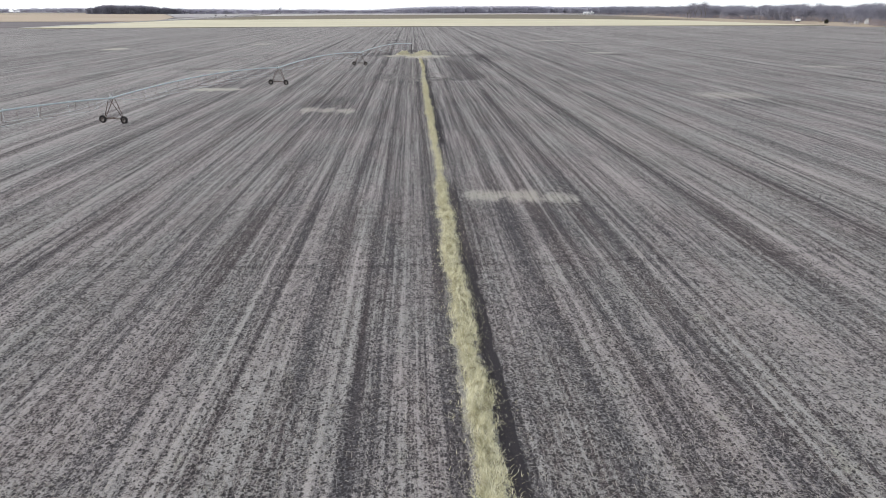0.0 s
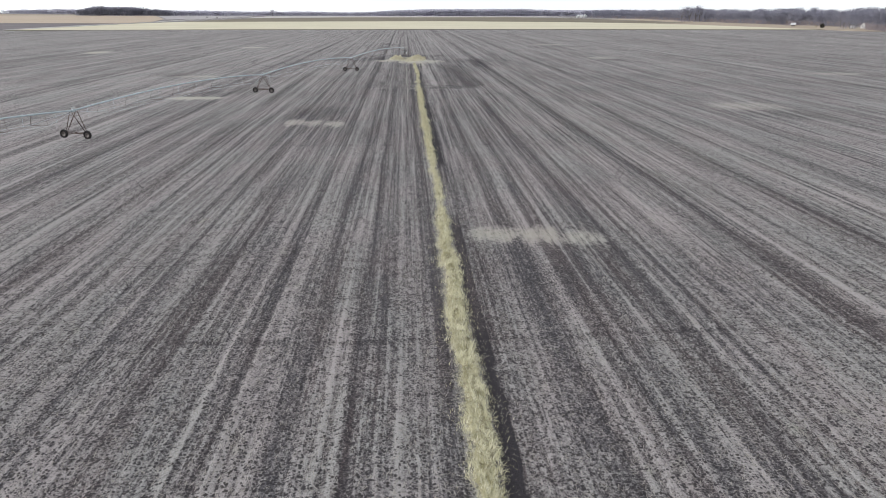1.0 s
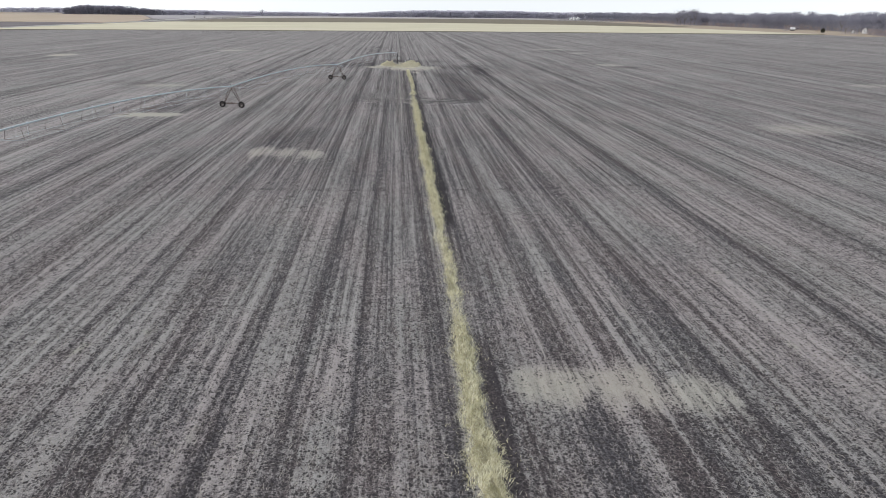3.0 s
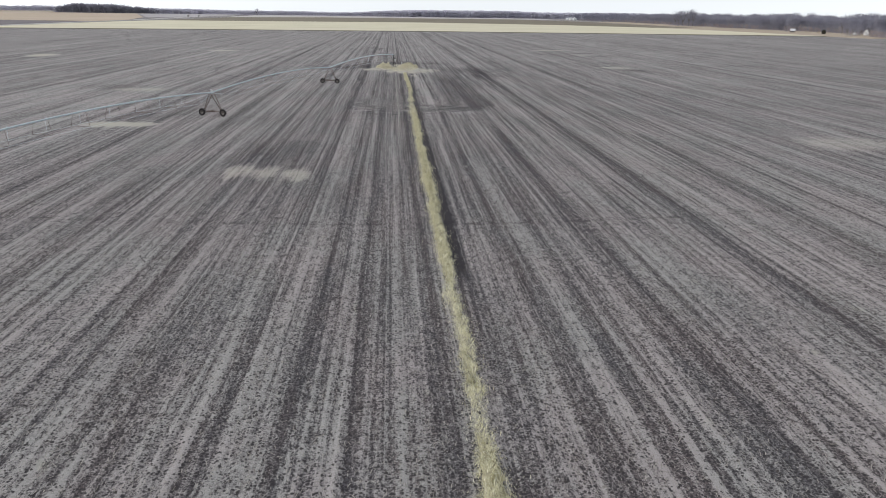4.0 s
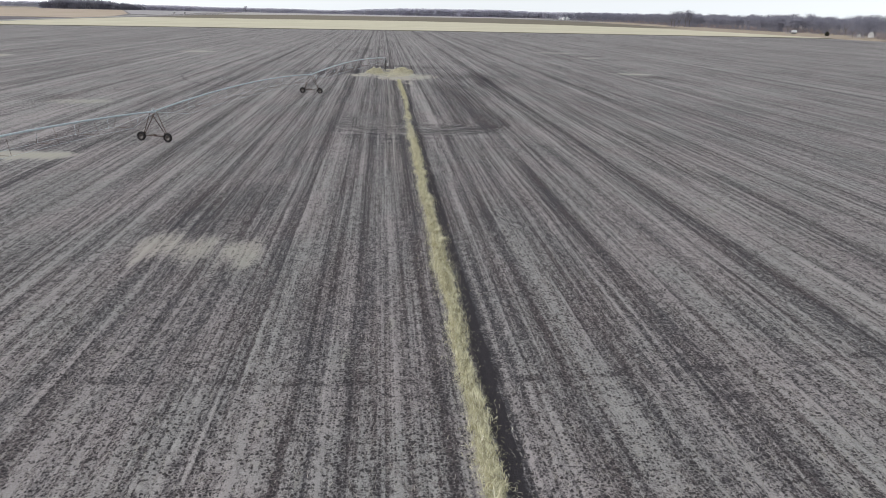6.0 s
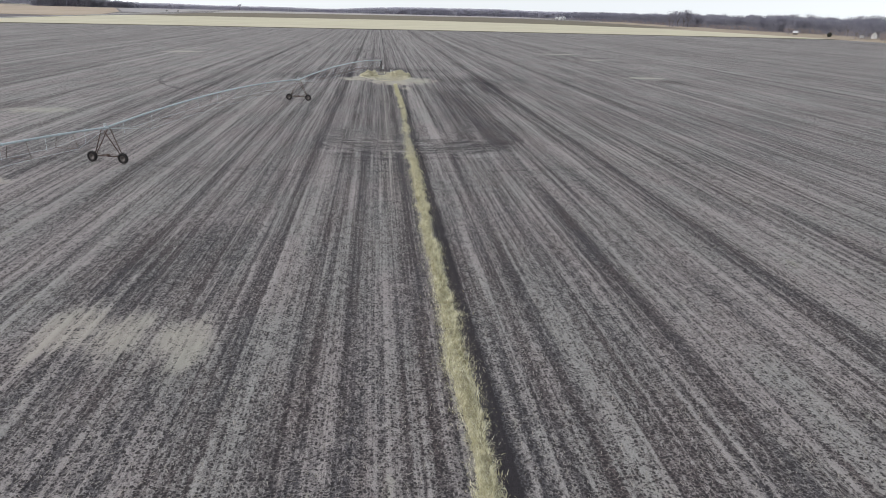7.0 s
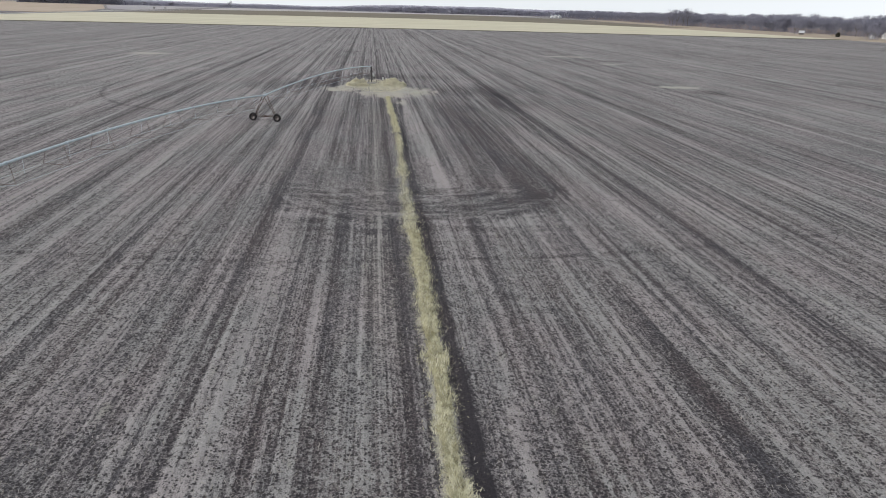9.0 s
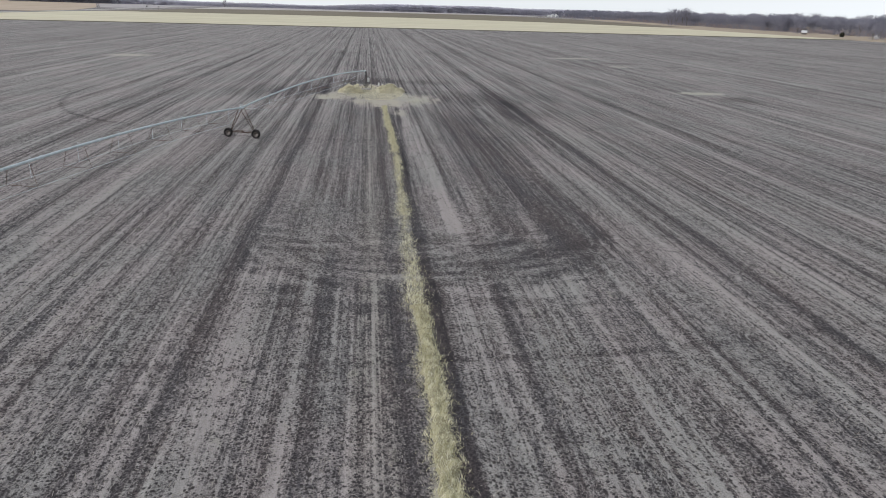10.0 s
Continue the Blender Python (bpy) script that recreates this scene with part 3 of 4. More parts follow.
v = np.stack([mid[:, None] + 0.72 * wide[:, None] * prof[None, :, 0] * (1 + 0.6 * (rng.rand(len(ly), 7) - 0.5)), np.repeat(ly[:, None], 7, 1) + rng.uniform(-0.1, 0.1, (len(ly), 7)),
              prof[None, :, 1] * (0.7 + 0.7 * rng.rand(len(ly), 7)) - 0.2 * (thinness(ly)[:, None] > 0.42)], -1).reshape(-1, 3)
base = (np.arange(len(ly) - 1)[:, None] * 7 + np.arange(6)[None]).ravel()
tagged(new("grass_lane", mesh_np("grass_lane", v, np.stack([base, base + 1, base + 8, base + 7], 1), THATCH, True)), "long matted strip of dead yellow grass through the field", "grass strip", kind="structure")


def blades(x, y, z, length, width, lean, yaw):
    """Bent grass blades: a quad and a tip each."""
    n = len(x)
    p = np.stack([x, y, z], 1)
    h = np.stack([np.cos(yaw), np.sin(yaw), np.zeros(n)], 1)
    e = np.stack([-np.sin(yaw), np.cos(yaw), np.zeros(n)], 1) * width[:, None] / 2
    up = np.array([0, 0, 1.0])
    m = p + (h * np.sin(lean)[:, None] + up * np.cos(lean)[:, None]) * length[:, None] * 0.55
    t = m + (h * np.sin(lean * 1.6)[:, None] + up * np.cos(lean * 1.6)[:, None]) * length[:, None] * 0.45
    v = np.stack([p - e, p + e, m + e * 0.7, m - e * 0.7, t], 1).reshape(-1, 3)
    k = np.arange(n)[:, None, None] * 5
    f = (k + np.array([(0, 1, 2), (0, 2, 3), (3, 2, 4)])[None]).reshape(-1, 3)
    return v, f


n = 190000
y = 8 + 238 * rng.rand(n) ** 1.35
mid, wide = lane(y)
u = np.where(rng.rand(n) < 0.8, np.clip(rng.normal(0, 0.46, n), -1.1, 1.1), rng.normal(0, 0.8, n))
thick = lattice(u * 3, y, 0.7, 0.8, 25)
keep = rng.rand(n) < (0.2 + 1.1 * thick) * (1 - thinness(y))
y, u, mid, wide = y[keep], u[keep], mid[keep], wide[keep]
n = len(y)
clump = lattice(u, y, 0.6, 0.7, 26) * 2 * np.pi * 2
v, f = blades(mid + wide * u, y, 0.10 * (1 - u * u).clip(0, 1), rng.uniform(0.16, 0.42, n) * (1 - 0.4 * smooth(0.7, 1.3, np.abs(u))), rng.uniform(0.012, 0.028, n), rng.uniform(0.4, 1.3, n), clump + rng.normal(0, 0.8, n))
tagged(new("dry_grass", mesh_np("dry_grass", v, f, DRY_GRASS)), "dead yellow grass blades matted along the lane", "dry grass", kind="stuff")


# ---- the irrigation machine ----
def facing(at, along):
    """A pose with local y along the machine, away from the pivot, and local x across it."""
    return Matrix.Translation(at) @ along.to_track_quat("Y", "Z").to_matrix().to_4x4()


def span(start, stop, label):
    """One span: arched pipe, truss struts below it with cross bars, truss rods and short sprinkler drops."""
    thing = empty("irrigation_span", facing(start, stop - start), label, "irrigation span", "spans of the machine")
    L, rise = (stop - start).length, 0.95
    top = lambda s: PIPE_Z + rise * (1 - (2 * s / L - 1) ** 2)
    part("pipe", tube([(0, s, top(s)) for s in np.linspace(0, L, 33)], 0.105, 10), GALV, thing)
    stations = [L * (k + 1) / 9 for k in range(8)]
    for i, s in enumerate(stations):
        drop, half = 1.7 - 0.4 * abs(2 * s / L - 1), 1.25
        for side in (-1, 1):
            foot = (side * half, s, top(s) - drop)
            part("strut", tube([(0, s + side * 1.1, top(s) - 0.05), foot], 0.021, 5), RUSTY, thing)
        part("cross_bar", tube([(-half, s, top(s) - drop), (half, s, top(s) - drop)], 0.025, 5), RUSTY, thing)
    for side in (-1, 1):
        pts = [(0.12 * side, 0.3, top(0) - 0.1)] + [(side * 1.25, s, top(s) - 1.7 + 0.4 * abs(2 * s / L - 1)) for s in stations] + [(0.12 * side, L - 0.3, top(L) - 0.1)]
        part("truss_rod", tube(pts, 0.014, 4), GALV, thing)
    for s in np.arange(3.0, L, 5.6):
        part("sprinkler_drop", tube([(0, s, top(s) + 0.08), (0.22, s, top(s) + 0.22), (0.3, s, top(s)), (0.3, s, top(s) - 1.2), (0.3, s, top(s) - 1.35)], [0.014, 0.014, 0.014, 0.014, 0.03], 5), GALV, thing)
    for s in np.linspace(0, L, 9)[1:-1]:
        part("pipe_flange", tube([(0, s - 0.03, top(s)), (0, s + 0.03, top(s))], 0.15, 10), GALV, thing)
    return thing


def drive_tower(at):
    """A wheeled A-frame under the joint of two spans."""
    tower = empty("drive_tower", facing(at, TRACK), "rust-stained steel drive tower on two dark tyres in the field", "irrigation tower", "towers of the machine")
    part("base_beam", join(tube([(-1.9, 0, 0.62), (1.9, 0, 0.62)], 0.065, 8), tube([(-0.15, 0.0, 0.62), (0.15, 0.0, 0.62)], 0.10, 10)), RUSTY, tower)
    for side in (-1, 1):
        for along in (-1, 1):
            part("leg", tube([(side * 1.62, along * 0.10, 0.66), (side * 0.12, along * 0.52, PIPE_Z - 0.12)], 0.05, 6), RUSTY, tower)
        for k in (0.3, 0.55, 0.8):
            z, x = 0.66 + k * (PIPE_Z - 0.74), side * (1.62 - k * 1.5)
            part("rung", tube([(x, -(0.10 + k * 0.42), z), (x, 0.10 + k * 0.42, z)], 0.022, 5), RUSTY, tower)
        wheel = new("wheel")
        wheel.parent = tower
        wheel.matrix_local = Matrix.Translation((side * 1.85, 0.24, 0.54)) @ Matrix.Diagonal((0.95, 0.95, 0.95, 1))
        tagged(wheel, "dark tractor tyre on a dull steel rim")
        tyre = [(0.33, -0.12), (0.42, -0.18), (0.52, -0.18), (0.565, -0.13), (0.575, 0.0), (0.565, 0.13), (0.52, 0.18), (0.42, 0.18), (0.33, 0.12)]
        lugs = []
        turn = Matrix.Rotation(math.pi / 2, 4, "Z")
        for k in range(22):
            a = 2 * math.pi * k / 22
            lugs.append(box(0.16, 0.05, 0.05, turn=turn @ Matrix.Rotation(a, 4, "X") @ Matrix.Translation((0.08 if k % 2 else -0.08, 0, 0.575)) @ Matrix.Rotation(0.5 if k % 2 else -0.5, 4, "Z")))
        body = lathe(tyre, 28)
        bmesh.ops.transform(body, matrix=turn, verts=body.verts)
        part("tyre", join(body, *lugs), RUBBER, wheel)
        rim = lathe([(0.05, -0.03), (0.30, -0.05), (0.345, -0.13), (0.36, -0.13), (0.36, 0.13), (0.345, 0.13), (0.30, 0.05), (0.05, 0.03)], 24)
        bmesh.ops.transform(rim, matrix=turn, verts=rim.verts)
        part("rim", rim, RIM, wheel)
        part("gearbox", box(0.3, 0.24, 0.3, (side * 1.85, 0.02, 0.58), 0.03), RUSTY, tower)
    part("drive_shaft", tube([(-1.7, 0.1, 0.80), (1.7, 0.1, 0.80)], 0.03, 6), RUSTY, tower)
    part("motor", box(0.26, 0.16, 0.16, (0, 0.1, 0.78), 0.03), RUSTY, tower)
    part("pipe_joint", tube([(0, -0.4, PIPE_Z), (0, 0.4, PIPE_Z)], 0.16, 12), GALV, tower)
    part("control_box", box(0.3, 0.26, 0.28, (0.0, 0.0, PIPE_Z + 0.32), 0.03), PANEL_GREY, tower, "small white control box")
    part("box_bracket", box(0.06, 0.3, 0.2, (0.0, 0.0, PIPE_Z + 0.14)), GALV, tower)
    return tower


for i in range(4):
    span(([PIVOT] + TOWERS)[i], TOWERS[i], ("arched galvanised span joined to the pivot post" if i == 0 else "arched galvanised pipe span with truss struts over the field"))
first = drive_tower(TOWERS[0])
for at in TOWERS[1:]:
    copy_thing(first, facing(at, TRACK))

post = empty("pivot_post", facing(PIVOT, ARM), "dark steel pivot post on a concrete base in dry grass", "pivot post")
part("footing", box(1.8, 1.8, 0.3, (0, 0, 0.1), 0.03), CONCRETE, post)
part("riser_pipe", tube([(0, 0, 0.2), (0, 0, 3.3), (0, 0.06, 3.6), (0, 0.25, PIPE_Z), (0, 0.5, PIPE_Z)], 0.11, 12), DARK_STEEL, post)
for sx in (-1, 1):
    for sy in (-1, 1):
        part("leg", tube([(sx * 0.55, sy * 0.55, 0.2), (sx * 0.13, sy * 0.13, 3.2)], 0.04, 6), DARK_STEEL, post)
part("collar", tube([(0, 0, 3.15), (0, 0, 3.4)], 0.2, 12), DARK_STEEL, post)
part("panel", box(0.5, 0.22, 0.8, (-0.45, 0.0, 1.9), 0.02), PANEL_GREY, post, "pale grey control panel")
part("panel_arm", box(0.35, 0.06, 0.06, (-0.18, 0, 1.9)), DARK_STEEL, post)

cab = empty("control_cabinet", pose(2.3, 274.6, 0, 0, 0, 6) @ Matrix.Diagonal((0.85, 0.85, 0.82, 1)), "white electrical cabinet on legs beside the pivot", "cabinet", "cabinets at the pivot")
part("case", box(0.32, 0.26, 0.66, (0, 0, 0.85), 0.02), WHITE, cab)
part("door", box(0.27, 0.02, 0.58, (0, -0.142, 0.85), 0.006), WHITE, cab)
part("hood", box(0.38, 0.32, 0.04, (0, 0, 1.222), 0.01), WHITE, cab)
for sx in (-1, 1):
    part("leg", box(0.06, 0.06, 0.5, (sx * 0.15, 0, 0.22)), DARK_STEEL, cab)
copy_thing(cab, pose(3.0, 275.3, -0.1, 0, 0, -4) @ Matrix.Diagonal((0.85, 0.85, 0.82, 1)))
stake = empty("wooden_stake", pose(0.9, 272.8, 0, 0, -12, 0), "weathered leaning wooden stake in the grass", "stake")
part("shaft", box(0.12, 0.12, 1.9, (0, 0, 0.9), 0.01), GREY_BOARD, stake)
part("tip", lathe([(0.01, 1.93), (0.07, 1.85), (0.01, 1.84)], 8, "Z"), GREY_BOARD, stake)


def straw_heap(px, py, lumps, seed, label):
    """A heap of flattened dead grass: rough mounds (x, y, half width, half depth, height) run together under many blades."""
    r = np.random.RandomState(seed)
    gx, gy = np.meshgrid(np.linspace(-3.6, 3.6, 37), np.linspace(-4.2, 4.2, 29))

    def swell(x, y):
        z = np.zeros(np.shape(x))
        for cx, cy, hx, hy, h in lumps:
            z = np.maximum(z, 1.35 * h * np.clip(1 - ((x - cx) / hx) ** 2 - ((y - cy) / hy) ** 2, 0, 1) ** 0.7)
        return z * (0.55 + 0.8 * lattice(x + 50, y + 50, 0.55, 0.7, seed + 40))

    v = np.stack([px + gx, py + gy, swell(gx, gy) * (0.85 + 0.3 * r.rand(*gx.shape)) - 0.06], -1).reshape(-1, 3)
    k = (np.arange(28)[:, None] * 37 + np.arange(36)[None]).ravel()
    heap = tagged(new("grass_heap"), label, "grass heap", "heaps at the pivot")
    ob = new("mat", mesh_np("mat", v, np.stack([k, k + 1, k + 38, k + 37], 1), HEAP, True))
    ob.parent = heap
    n = 16000
    x, y = r.uniform(-3.4, 3.4, n), r.uniform(-4, 4, n)
    z = swell(x, y)
    keep = z > 0.1
    x, y, z = x[keep], y[keep], z[keep]
    n = len(x)
    v, f = blades(px + x, py + y, z - 0.05, r.uniform(0.2, 0.55, n), r.uniform(0.02, 0.045, n), r.uniform(0.5, 1.4, n), r.uniform(0, 2 * np.pi, n))
    ob = new("blades", mesh_np("blades", v, f, STRAW))
    ob.parent = heap
    return heap


straw_heap(-3.0, 266.5, ((-0.3, 0.3, 1.7, 2.4, 0.9), (0.9, 0.8, 1.0, 1.3, 0.9), (-1.5, -0.8, 1.2, 1.8, 0.5), (0.9, -1.2, 1.3, 1.6, 0.45)), 1, "ragged heap of dead yellow grass beside the pivot post")
straw_heap(4.2, 267.2, ((0.2, 0.4, 2.1, 2.5, 0.9), (-1.5, 0.6, 1.1, 1.4, 0.85), (1.7, -0.7, 1.3, 1.8, 0.65), (-0.9, -1.6, 1.3, 1.6, 0.4)), 2, "broad low heap of dead yellow grass on the pivot pad")
n = 22000
a, q = rng.uniform(0, 2 * np.pi, n), np.sqrt(rng.rand(n))
x, y = 1.2 + 5.6 * q * np.cos(a), 266 + 12.0 * q * np.sin(a)
v, f = blades(x, y, np.zeros(n), rng.uniform(0.1, 0.3, n), rng.uniform(0.012, 0.03, n), rng.uniform(0.5, 1.35, n), rng.uniform(0, 2 * np.pi, n))
tagged(new("pad_grass", mesh_np("pad_grass", v, f, STRAW)), "short dead grass trodden round the pivot", "dry grass", kind="stuff")


# ---- woods ----
def bare_tree(seed, height, twigs, thick=1.0, low=0.0):
    """A leafless broad tree: arrays of a trunk with limbs (quads), and of a crown of fine twig slivers (triangles)."""
    r = np.random.RandomState(seed)
    tv, tf, ends = [], [], []

    def limb(p, q, a, b):
        d = (q - p) / np.linalg.norm(q - p)
        e = np.cross(d, (0.3, 0.9, 0.2))
        e /= np.linalg.norm(e)
        g = np.cross(d, e)
        k = len(tv)
        for c, w in ((p, a), (q, b)):
            for ang in (0, 2.1, 4.2):
                tv.append(c + w * (math.cos(ang) * e + math.sin(ang) * g))
        for j in range(3):
            tf.append((k + j, k + (j + 1) % 3, k + 3 + (j + 1) % 3, k + 3 + j))

    root, fork = np.zeros(3), np.array([r.normal(0, 0.02) * height, r.normal(0, 0.02) * height, height * r.uniform(0.3, 0.42)])
    limb(root - (0, 0, 0.3), fork, 0.022 * height * thick, 0.015 * height * thick)
    for k in range(7):
        a, reach = 2 * math.pi * k / 7 + r.uniform(-0.4, 0.4), r.uniform(0.12, 0.27) * height
        q = fork + np.array([math.cos(a) * reach, math.sin(a) * reach, r.uniform(0.16, 0.46) * height])
        limb(fork * r.uniform(0.75, 1.0), q, 0.011 * height * thick, 0.005 * height * thick)
        for _ in range(3):
            w = q + r.normal(0, 1, 3) * (0.09, 0.09, 0.05) * height + (0, 0, 0.08 * height)
            limb(q, w, 0.005 * height * thick, 0.002 * height * thick)
            ends.append(w)
        ends.append(q)
    ends = np.array(ends)
    c = ends[r.randint(len(ends), size=twigs)] + r.normal(0, 1, (twigs, 3)) * (0.075, 0.075, 0.06) * height
    c[:, 2] = np.clip(c[:, 2], 0.14 * height, height)
    under = r.rand(twigs) < low  # suckers and brush round the foot
    c[under] = (r.normal(0, 1, (twigs, 3)) * (0.2, 0.2, 0) + np.stack([r.rand(twigs) * 0] * 2 + [r.uniform(0.0, 0.5, twigs)], 1))[under] * height
    d = c - fork
    d = d / np.linalg.norm(d, axis=1)[:, None] + r.normal(0, 0.35, (twigs, 3)) + (0, 0, 0.45)
    d *= (r.uniform(0.06, 0.14, twigs) * height / np.linalg.norm(d, axis=1))[:, None]
    e = np.cross(d, r.normal(0, 1, (twigs, 3)))
    e *= (r.uniform(0.005, 0.012, twigs) * height * thick / np.linalg.norm(e, axis=1))[:, None]
    cv = np.stack([c - e, c + e, c + d], 1).reshape(-1, 3)
    return np.array(tv), np.array(tf), cv, np.arange(len(cv)).reshape(-1, 3)


def crowd(name, places, models, mat, label, category, broad=1.0):
    """Many alike plants joined into one mesh; places: x, y, z, scale, turn."""
    vs, fs, k = [], [], 0
    for i, (x, y, z, sc, a) in enumerate(places):
        tv, tf, cv, cf = models[i % len(models)]
        tri = np.concatenate([tf[:, [0, 1, 2]], tf[:, [0, 2, 3]], cf + len(tv)])
        p = np.concatenate([tv, cv]) * (sc * broad, sc * broad, sc)
        q = np.stack([p[:, 0] * math.cos(a) - p[:, 1] * math.sin(a) + x, p[:, 0] * math.sin(a) + p[:, 1] * math.cos(a) + y, p[:, 2] + z], 1)
        vs.append(q)
        fs.append(tri + k)
        k += len(q)
    return tagged(new(name, mesh_np(name, np.concatenate(vs), np.concatenate(fs), mat)), label, category, kind="stuff")


def edge_x(y):
    """Where the woods on the east begin."""
    return np.interp(y, [560, 624, 700, 725, 735, 790, 853, 972, 1141, 1400, 1782, 2155], [398, 415, 446, 470, 492, 505, 500, 490, 495, 520, 556, 530])


near_models = [bare_tree(100 + k, 1.0, 640, 1.05, 0.3) for k in range(7)]
far_models = [bare_tree(200 + k, 1.0, 150, 6.0, 0.6) for k in range(6)]
r = np.random.RandomState(5)
places = []
for _ in range(780):
    y = 590 + 1650 * r.rand() ** 1.4
    depth = 85 * r.rand() ** 1.5
    places.append((edge_x(y) + 4 + depth, y, 0, r.uniform(14, 17.5) + 0.06 * depth, r.uniform(0, 6.3)))
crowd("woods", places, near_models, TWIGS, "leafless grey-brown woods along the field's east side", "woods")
places = []
for _ in range(430):
    y = 600 + 1500 * r.rand() ** 1.4
    places.append((edge_x(y) + r.uniform(-5, 8), y, -0.2, r.uniform(2.0, 6.5), r.uniform(0, 6.3)))
crowd("brush", places, [bare_tree(300 + k, 1.0, 200, 2.2, 0.5) for k in range(4)], BRUSH, "low reddish leafless brush at the edge of the woods", "brush")

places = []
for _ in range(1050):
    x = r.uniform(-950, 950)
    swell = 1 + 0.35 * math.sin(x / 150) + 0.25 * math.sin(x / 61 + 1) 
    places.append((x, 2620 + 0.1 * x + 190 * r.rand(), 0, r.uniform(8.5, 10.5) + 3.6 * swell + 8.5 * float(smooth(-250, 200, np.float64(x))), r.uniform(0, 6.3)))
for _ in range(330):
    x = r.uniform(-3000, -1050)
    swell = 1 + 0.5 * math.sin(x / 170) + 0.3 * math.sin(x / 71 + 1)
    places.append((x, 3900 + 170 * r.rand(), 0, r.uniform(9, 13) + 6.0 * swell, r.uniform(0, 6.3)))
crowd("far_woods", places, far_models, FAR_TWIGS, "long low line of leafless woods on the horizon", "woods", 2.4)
places = []
for _ in range(240):
    u = r.rand()
    places.append((-1078 + 300 * u + r.normal(0, 10), 2560 + r.uniform(-45, 45), 0, (27 - 12 * max(0, u - 0.55) / 0.45 - 9 * max(0, 0.15 - u) / 0.15) * r.uniform(0.7, 1.05), r.uniform(0, 6.3)))
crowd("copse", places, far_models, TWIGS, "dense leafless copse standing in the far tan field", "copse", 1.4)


def single_tree(x, y, height, model, label):
    tree = empty("tree", pose(x, y, 0, 0, 0, model * 50), label, "tree", "trees standing out")
    tv, tf, cv, cf = near_models[model]
    ob = new("trunk", mesh_np("trunk", tv * height, tf, BARK))
    ob.parent = tree
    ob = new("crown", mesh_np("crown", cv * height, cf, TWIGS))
    ob.parent = tree
    return tree


single_tree(-433, 2480, 20, 0, "lone leafless tree standing in a far field")
for i, (x, y, h) in enumerate(((466, 1222, 24), (474, 1226, 25), (459, 1218, 23), (488, 1236, 25), (493, 1230, 25), (478, 800, 15), (444, 851, 11), (430, 715, 11), (440, 722, 12), (452, 735, 10), (459, 741, 9), (466, 737, 10), (462, 752, 8))):
    single_tree(x, y, h, i % 7, "tall leafless tree at the edge of the woods")


def conifer(x, y, height, label):
    tree = empty("conifer", pose(x, y, 0), label, "conifer")
    part("trunk", tube([(0, 0, -0.2), (0, 0, height * 0.9)], [0.14, 0.03], 6), BARK, tree)
    r = np.random.RandomState(8)
    n = 1800
    h = r.rand(n)
    rad = np.sqrt(np.clip(1 - (2 * h - 0.75) ** 2 / 1.6, 0, 1)) * height * 0.42 * np.sqrt(r.uniform(0.0, 1.0, n)) * (0.8 + 0.4 * r.rand(n))
    a = r.uniform(0, 2 * np.pi, n)
    p = np.stack([rad * np.cos(a), rad * np.sin(a), height * (0.08 + 0.92 * h)], 1)
    d = np.stack([np.cos(a), np.sin(a), r.normal(-0.1, 0.3, n)], 1) * r.uniform(0.25, 0.55, n)[:, None]
    e = np.cross(d, r.normal(0, 1, (n, 3))) * 0.4
    ob = new("needles", mesh_np("needles", np.stack([p - e, p + e, p + d], 1).reshape(-1, 3), np.arange(3 * n).reshape(-1, 3), CONIFER))
    ob.parent = tree


conifer(447, 782, 4.4, "small rounded dark green conifer at the edge of the meadow")


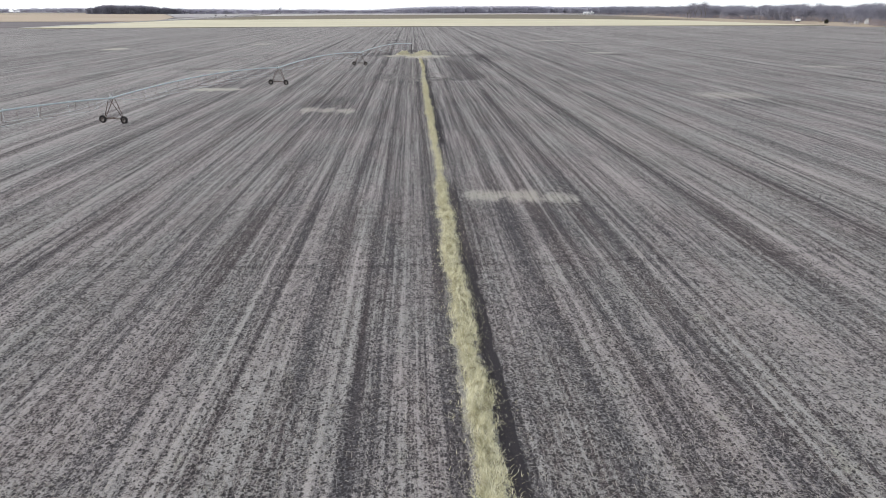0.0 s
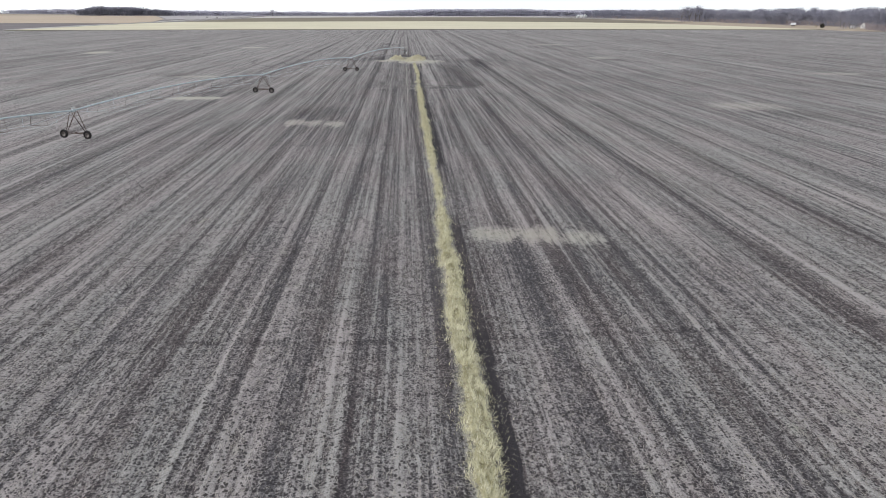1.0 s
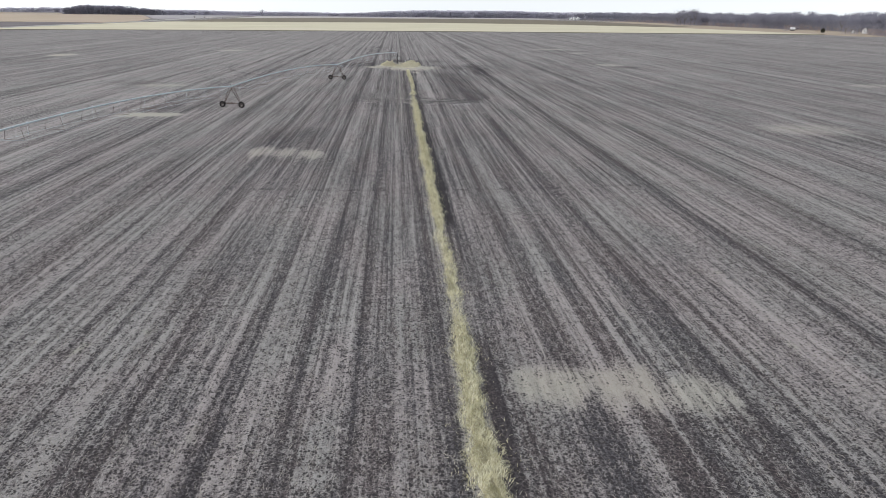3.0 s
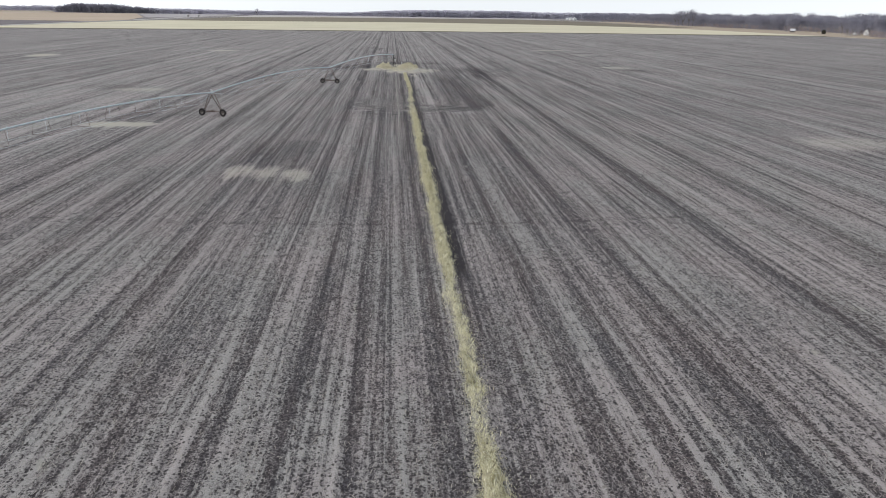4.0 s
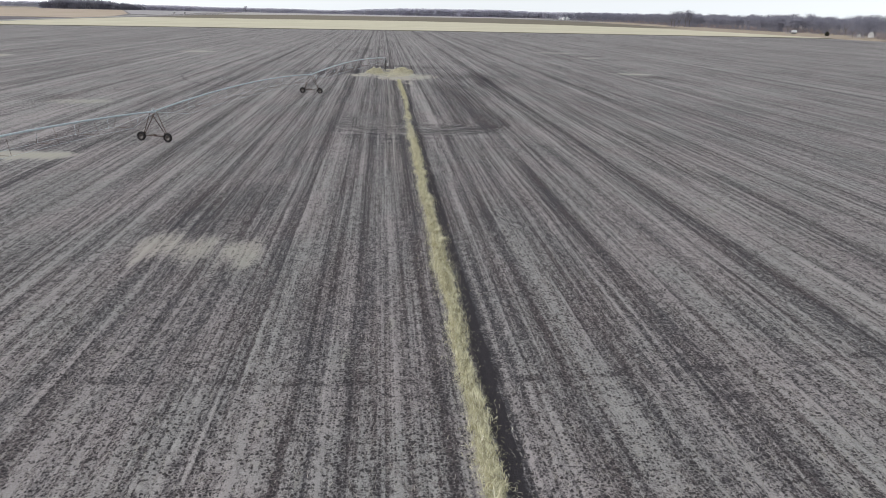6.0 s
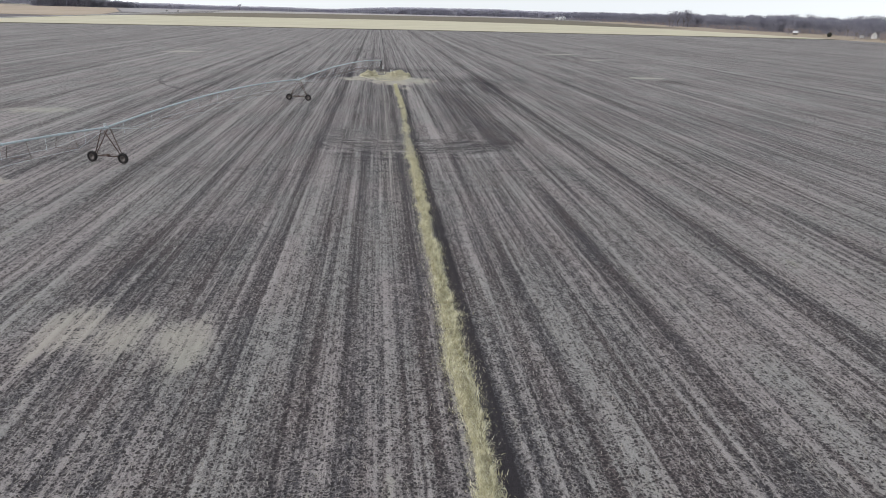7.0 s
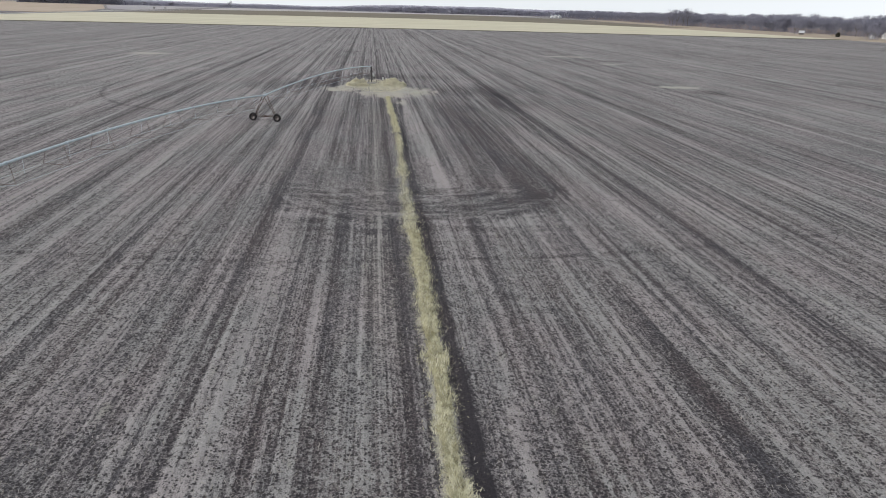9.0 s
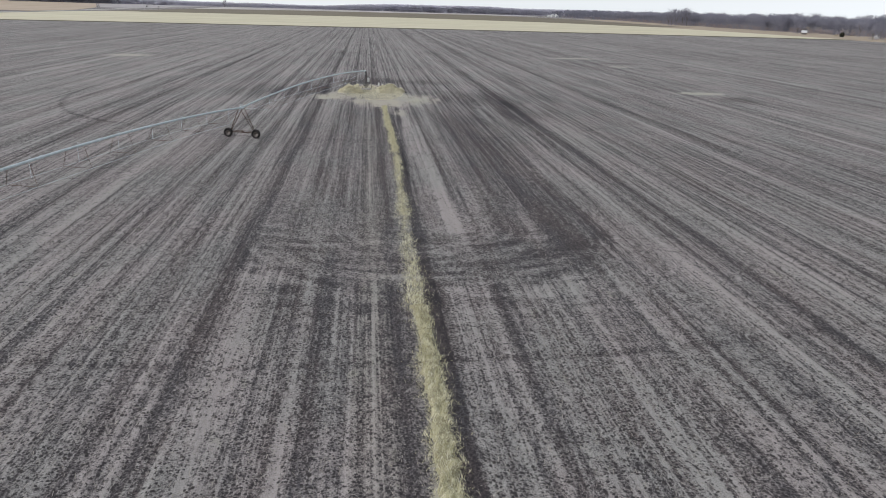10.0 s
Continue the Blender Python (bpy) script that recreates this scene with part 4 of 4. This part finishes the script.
# ---- buildings ----
def house(name, m, w, d, h, roof_h, wall_mat, roof_mat, label, category, windows=(), door=True, group=""):
    """A gabled building: walls, two roof planes, gables, a door and windows on its front (-y)."""
    thing = empty(name, m, label, category, group)
    for nm, bm in (("wall", box(w, 0.2, h, (0, -d / 2 + 0.1, h / 2))), ("wall", box(w, 0.2, h, (0, d / 2 - 0.1, h / 2))),
                   ("wall", box(0.2, d - 0.4, h, (-w / 2 + 0.1, 0, h / 2))), ("wall", box(0.2, d - 0.4, h, (w / 2 - 0.1, 0, h / 2)))):
        part(nm, bm, wall_mat, thing)
    for sx in (-1, 1):
        bm = bmesh.new()
        a = [bm.verts.new((sx * (w / 2 - 0.2 * k), y, z)) for k in (0, 1) for y, z in ((-d / 2, h + 0.003), (d / 2, h + 0.003), (0, h + roof_h))]
        for f in ((0, 1, 2), (5, 4, 3), (0, 3, 4, 1), (1, 4, 5, 2), (2, 5, 3, 0)):
            bm.faces.new([a[i] for i in f])
        bmesh.ops.recalc_face_normals(bm, faces=bm.faces)
        part("gable", bm, wall_mat, thing)
    pitch = math.atan2(roof_h, d / 2)
    for sy in (-1, 1):
        slope = math.hypot(roof_h, d / 2) + 0.5
        turn = Matrix.Rotation(-sy * pitch, 4, "X")
        mid = Vector((0, sy * d / 4, h + roof_h / 2 + 0.12)) + turn.to_3x3() @ Vector((0, sy * 0.22, 0))
        part("roof", box(w + 0.8, slope, 0.14, mid, 0.0, turn), roof_mat, thing)
    if door:
        part("door", box(1.0, 0.08, 2.05, (w * 0.2, -d / 2 - 0.03, 1.03)), GREY_BOARD, thing)
    for wx, wz in windows:
        frame_ob = part("window", box(1.15, 0.1, 1.45, (wx, -d / 2 - 0.03, wz)), WHITE, thing)
        part("pane", box(0.95, 0.06, 1.25, (wx, -d / 2 - 0.06, wz)), GLASS_DARK, frame_ob)
    return thing


house("shed", pose(453, 853, 0, 0, 0, -29), 4.8, 4.6, 2.1, 2.0, GREY_BOARD, ROOF_WHITE, "small weathered shed with a pale metal roof by the woods", "shed")
house("farmhouse", pose(472, 750, 0, 0, 0, 56), 6.6, 5.0, 3.4, 2.5, WHITE, ROOF_WHITE, "small white farmhouse among bare trees", "house", ((-2.4, 1.3), (-0.6, 1.3), (-2.4, 2.9), (-0.6, 2.9)))
house("garage", pose(464.5, 757, 0, 0, 0, 56), 5, 3.8, 2.1, 1.6, WHITE, ROOF_WHITE, "low white garage beside the farmhouse", "garage", (), True)
for i, (x, y, w, h) in enumerate(((499, 2130, 7, 3.5), (512, 2140, 6, 5.0), (526, 2150, 7, 4.0))):
    house("farm_building", pose(x, y, 0, 0, 0, 15 * i), w, 8, h, 2.5, WHITE, ROOF_WHITE, "white farm building far off before the woods", "farm building", (), True, "far farm buildings")


def silo(x, y, radius, height):
    thing = empty("grain_silo", pose(x, y, 0), "pale round metal grain silo far off", "silo", "far farm buildings")
    part("drum", tube([(0, 0, -0.2), (0, 0, height)], radius, 20), ROOF_WHITE, thing)
    part("cone", tube([(0, 0, height), (0, 0, height + radius * 0.6)], [radius * 1.04, 0.3], 20), ROOF_WHITE, thing)


silo(519, 2128, 2.2, 8)


def bush(x, y, size, label, mat=CONIFER):
    thing = empty("bush", pose(x, y, 0), label, "bush", "far bushes")
    tv, tf, cv, cf = near_models[2]
    ob = new("stem", mesh_np("stem", tv * size, tf, BARK))
    ob.parent = thing
    ob = new("crown", mesh_np("crown", cv * (1.5 * size, 1.5 * size, size), cf, mat))
    ob.parent = thing


# two dark lumps, most likely vehicles, are drawn here with the bush shape
bush(-416, 1600, 4.5, "dark low bush standing in for a vehicle by the far track")
bush(-398, 1612, 4.0, "dark low bush standing in for a vehicle by the far track")
bush(440, 780, 3.2, "low tan leafless bush at the edge of the meadow", TAN)
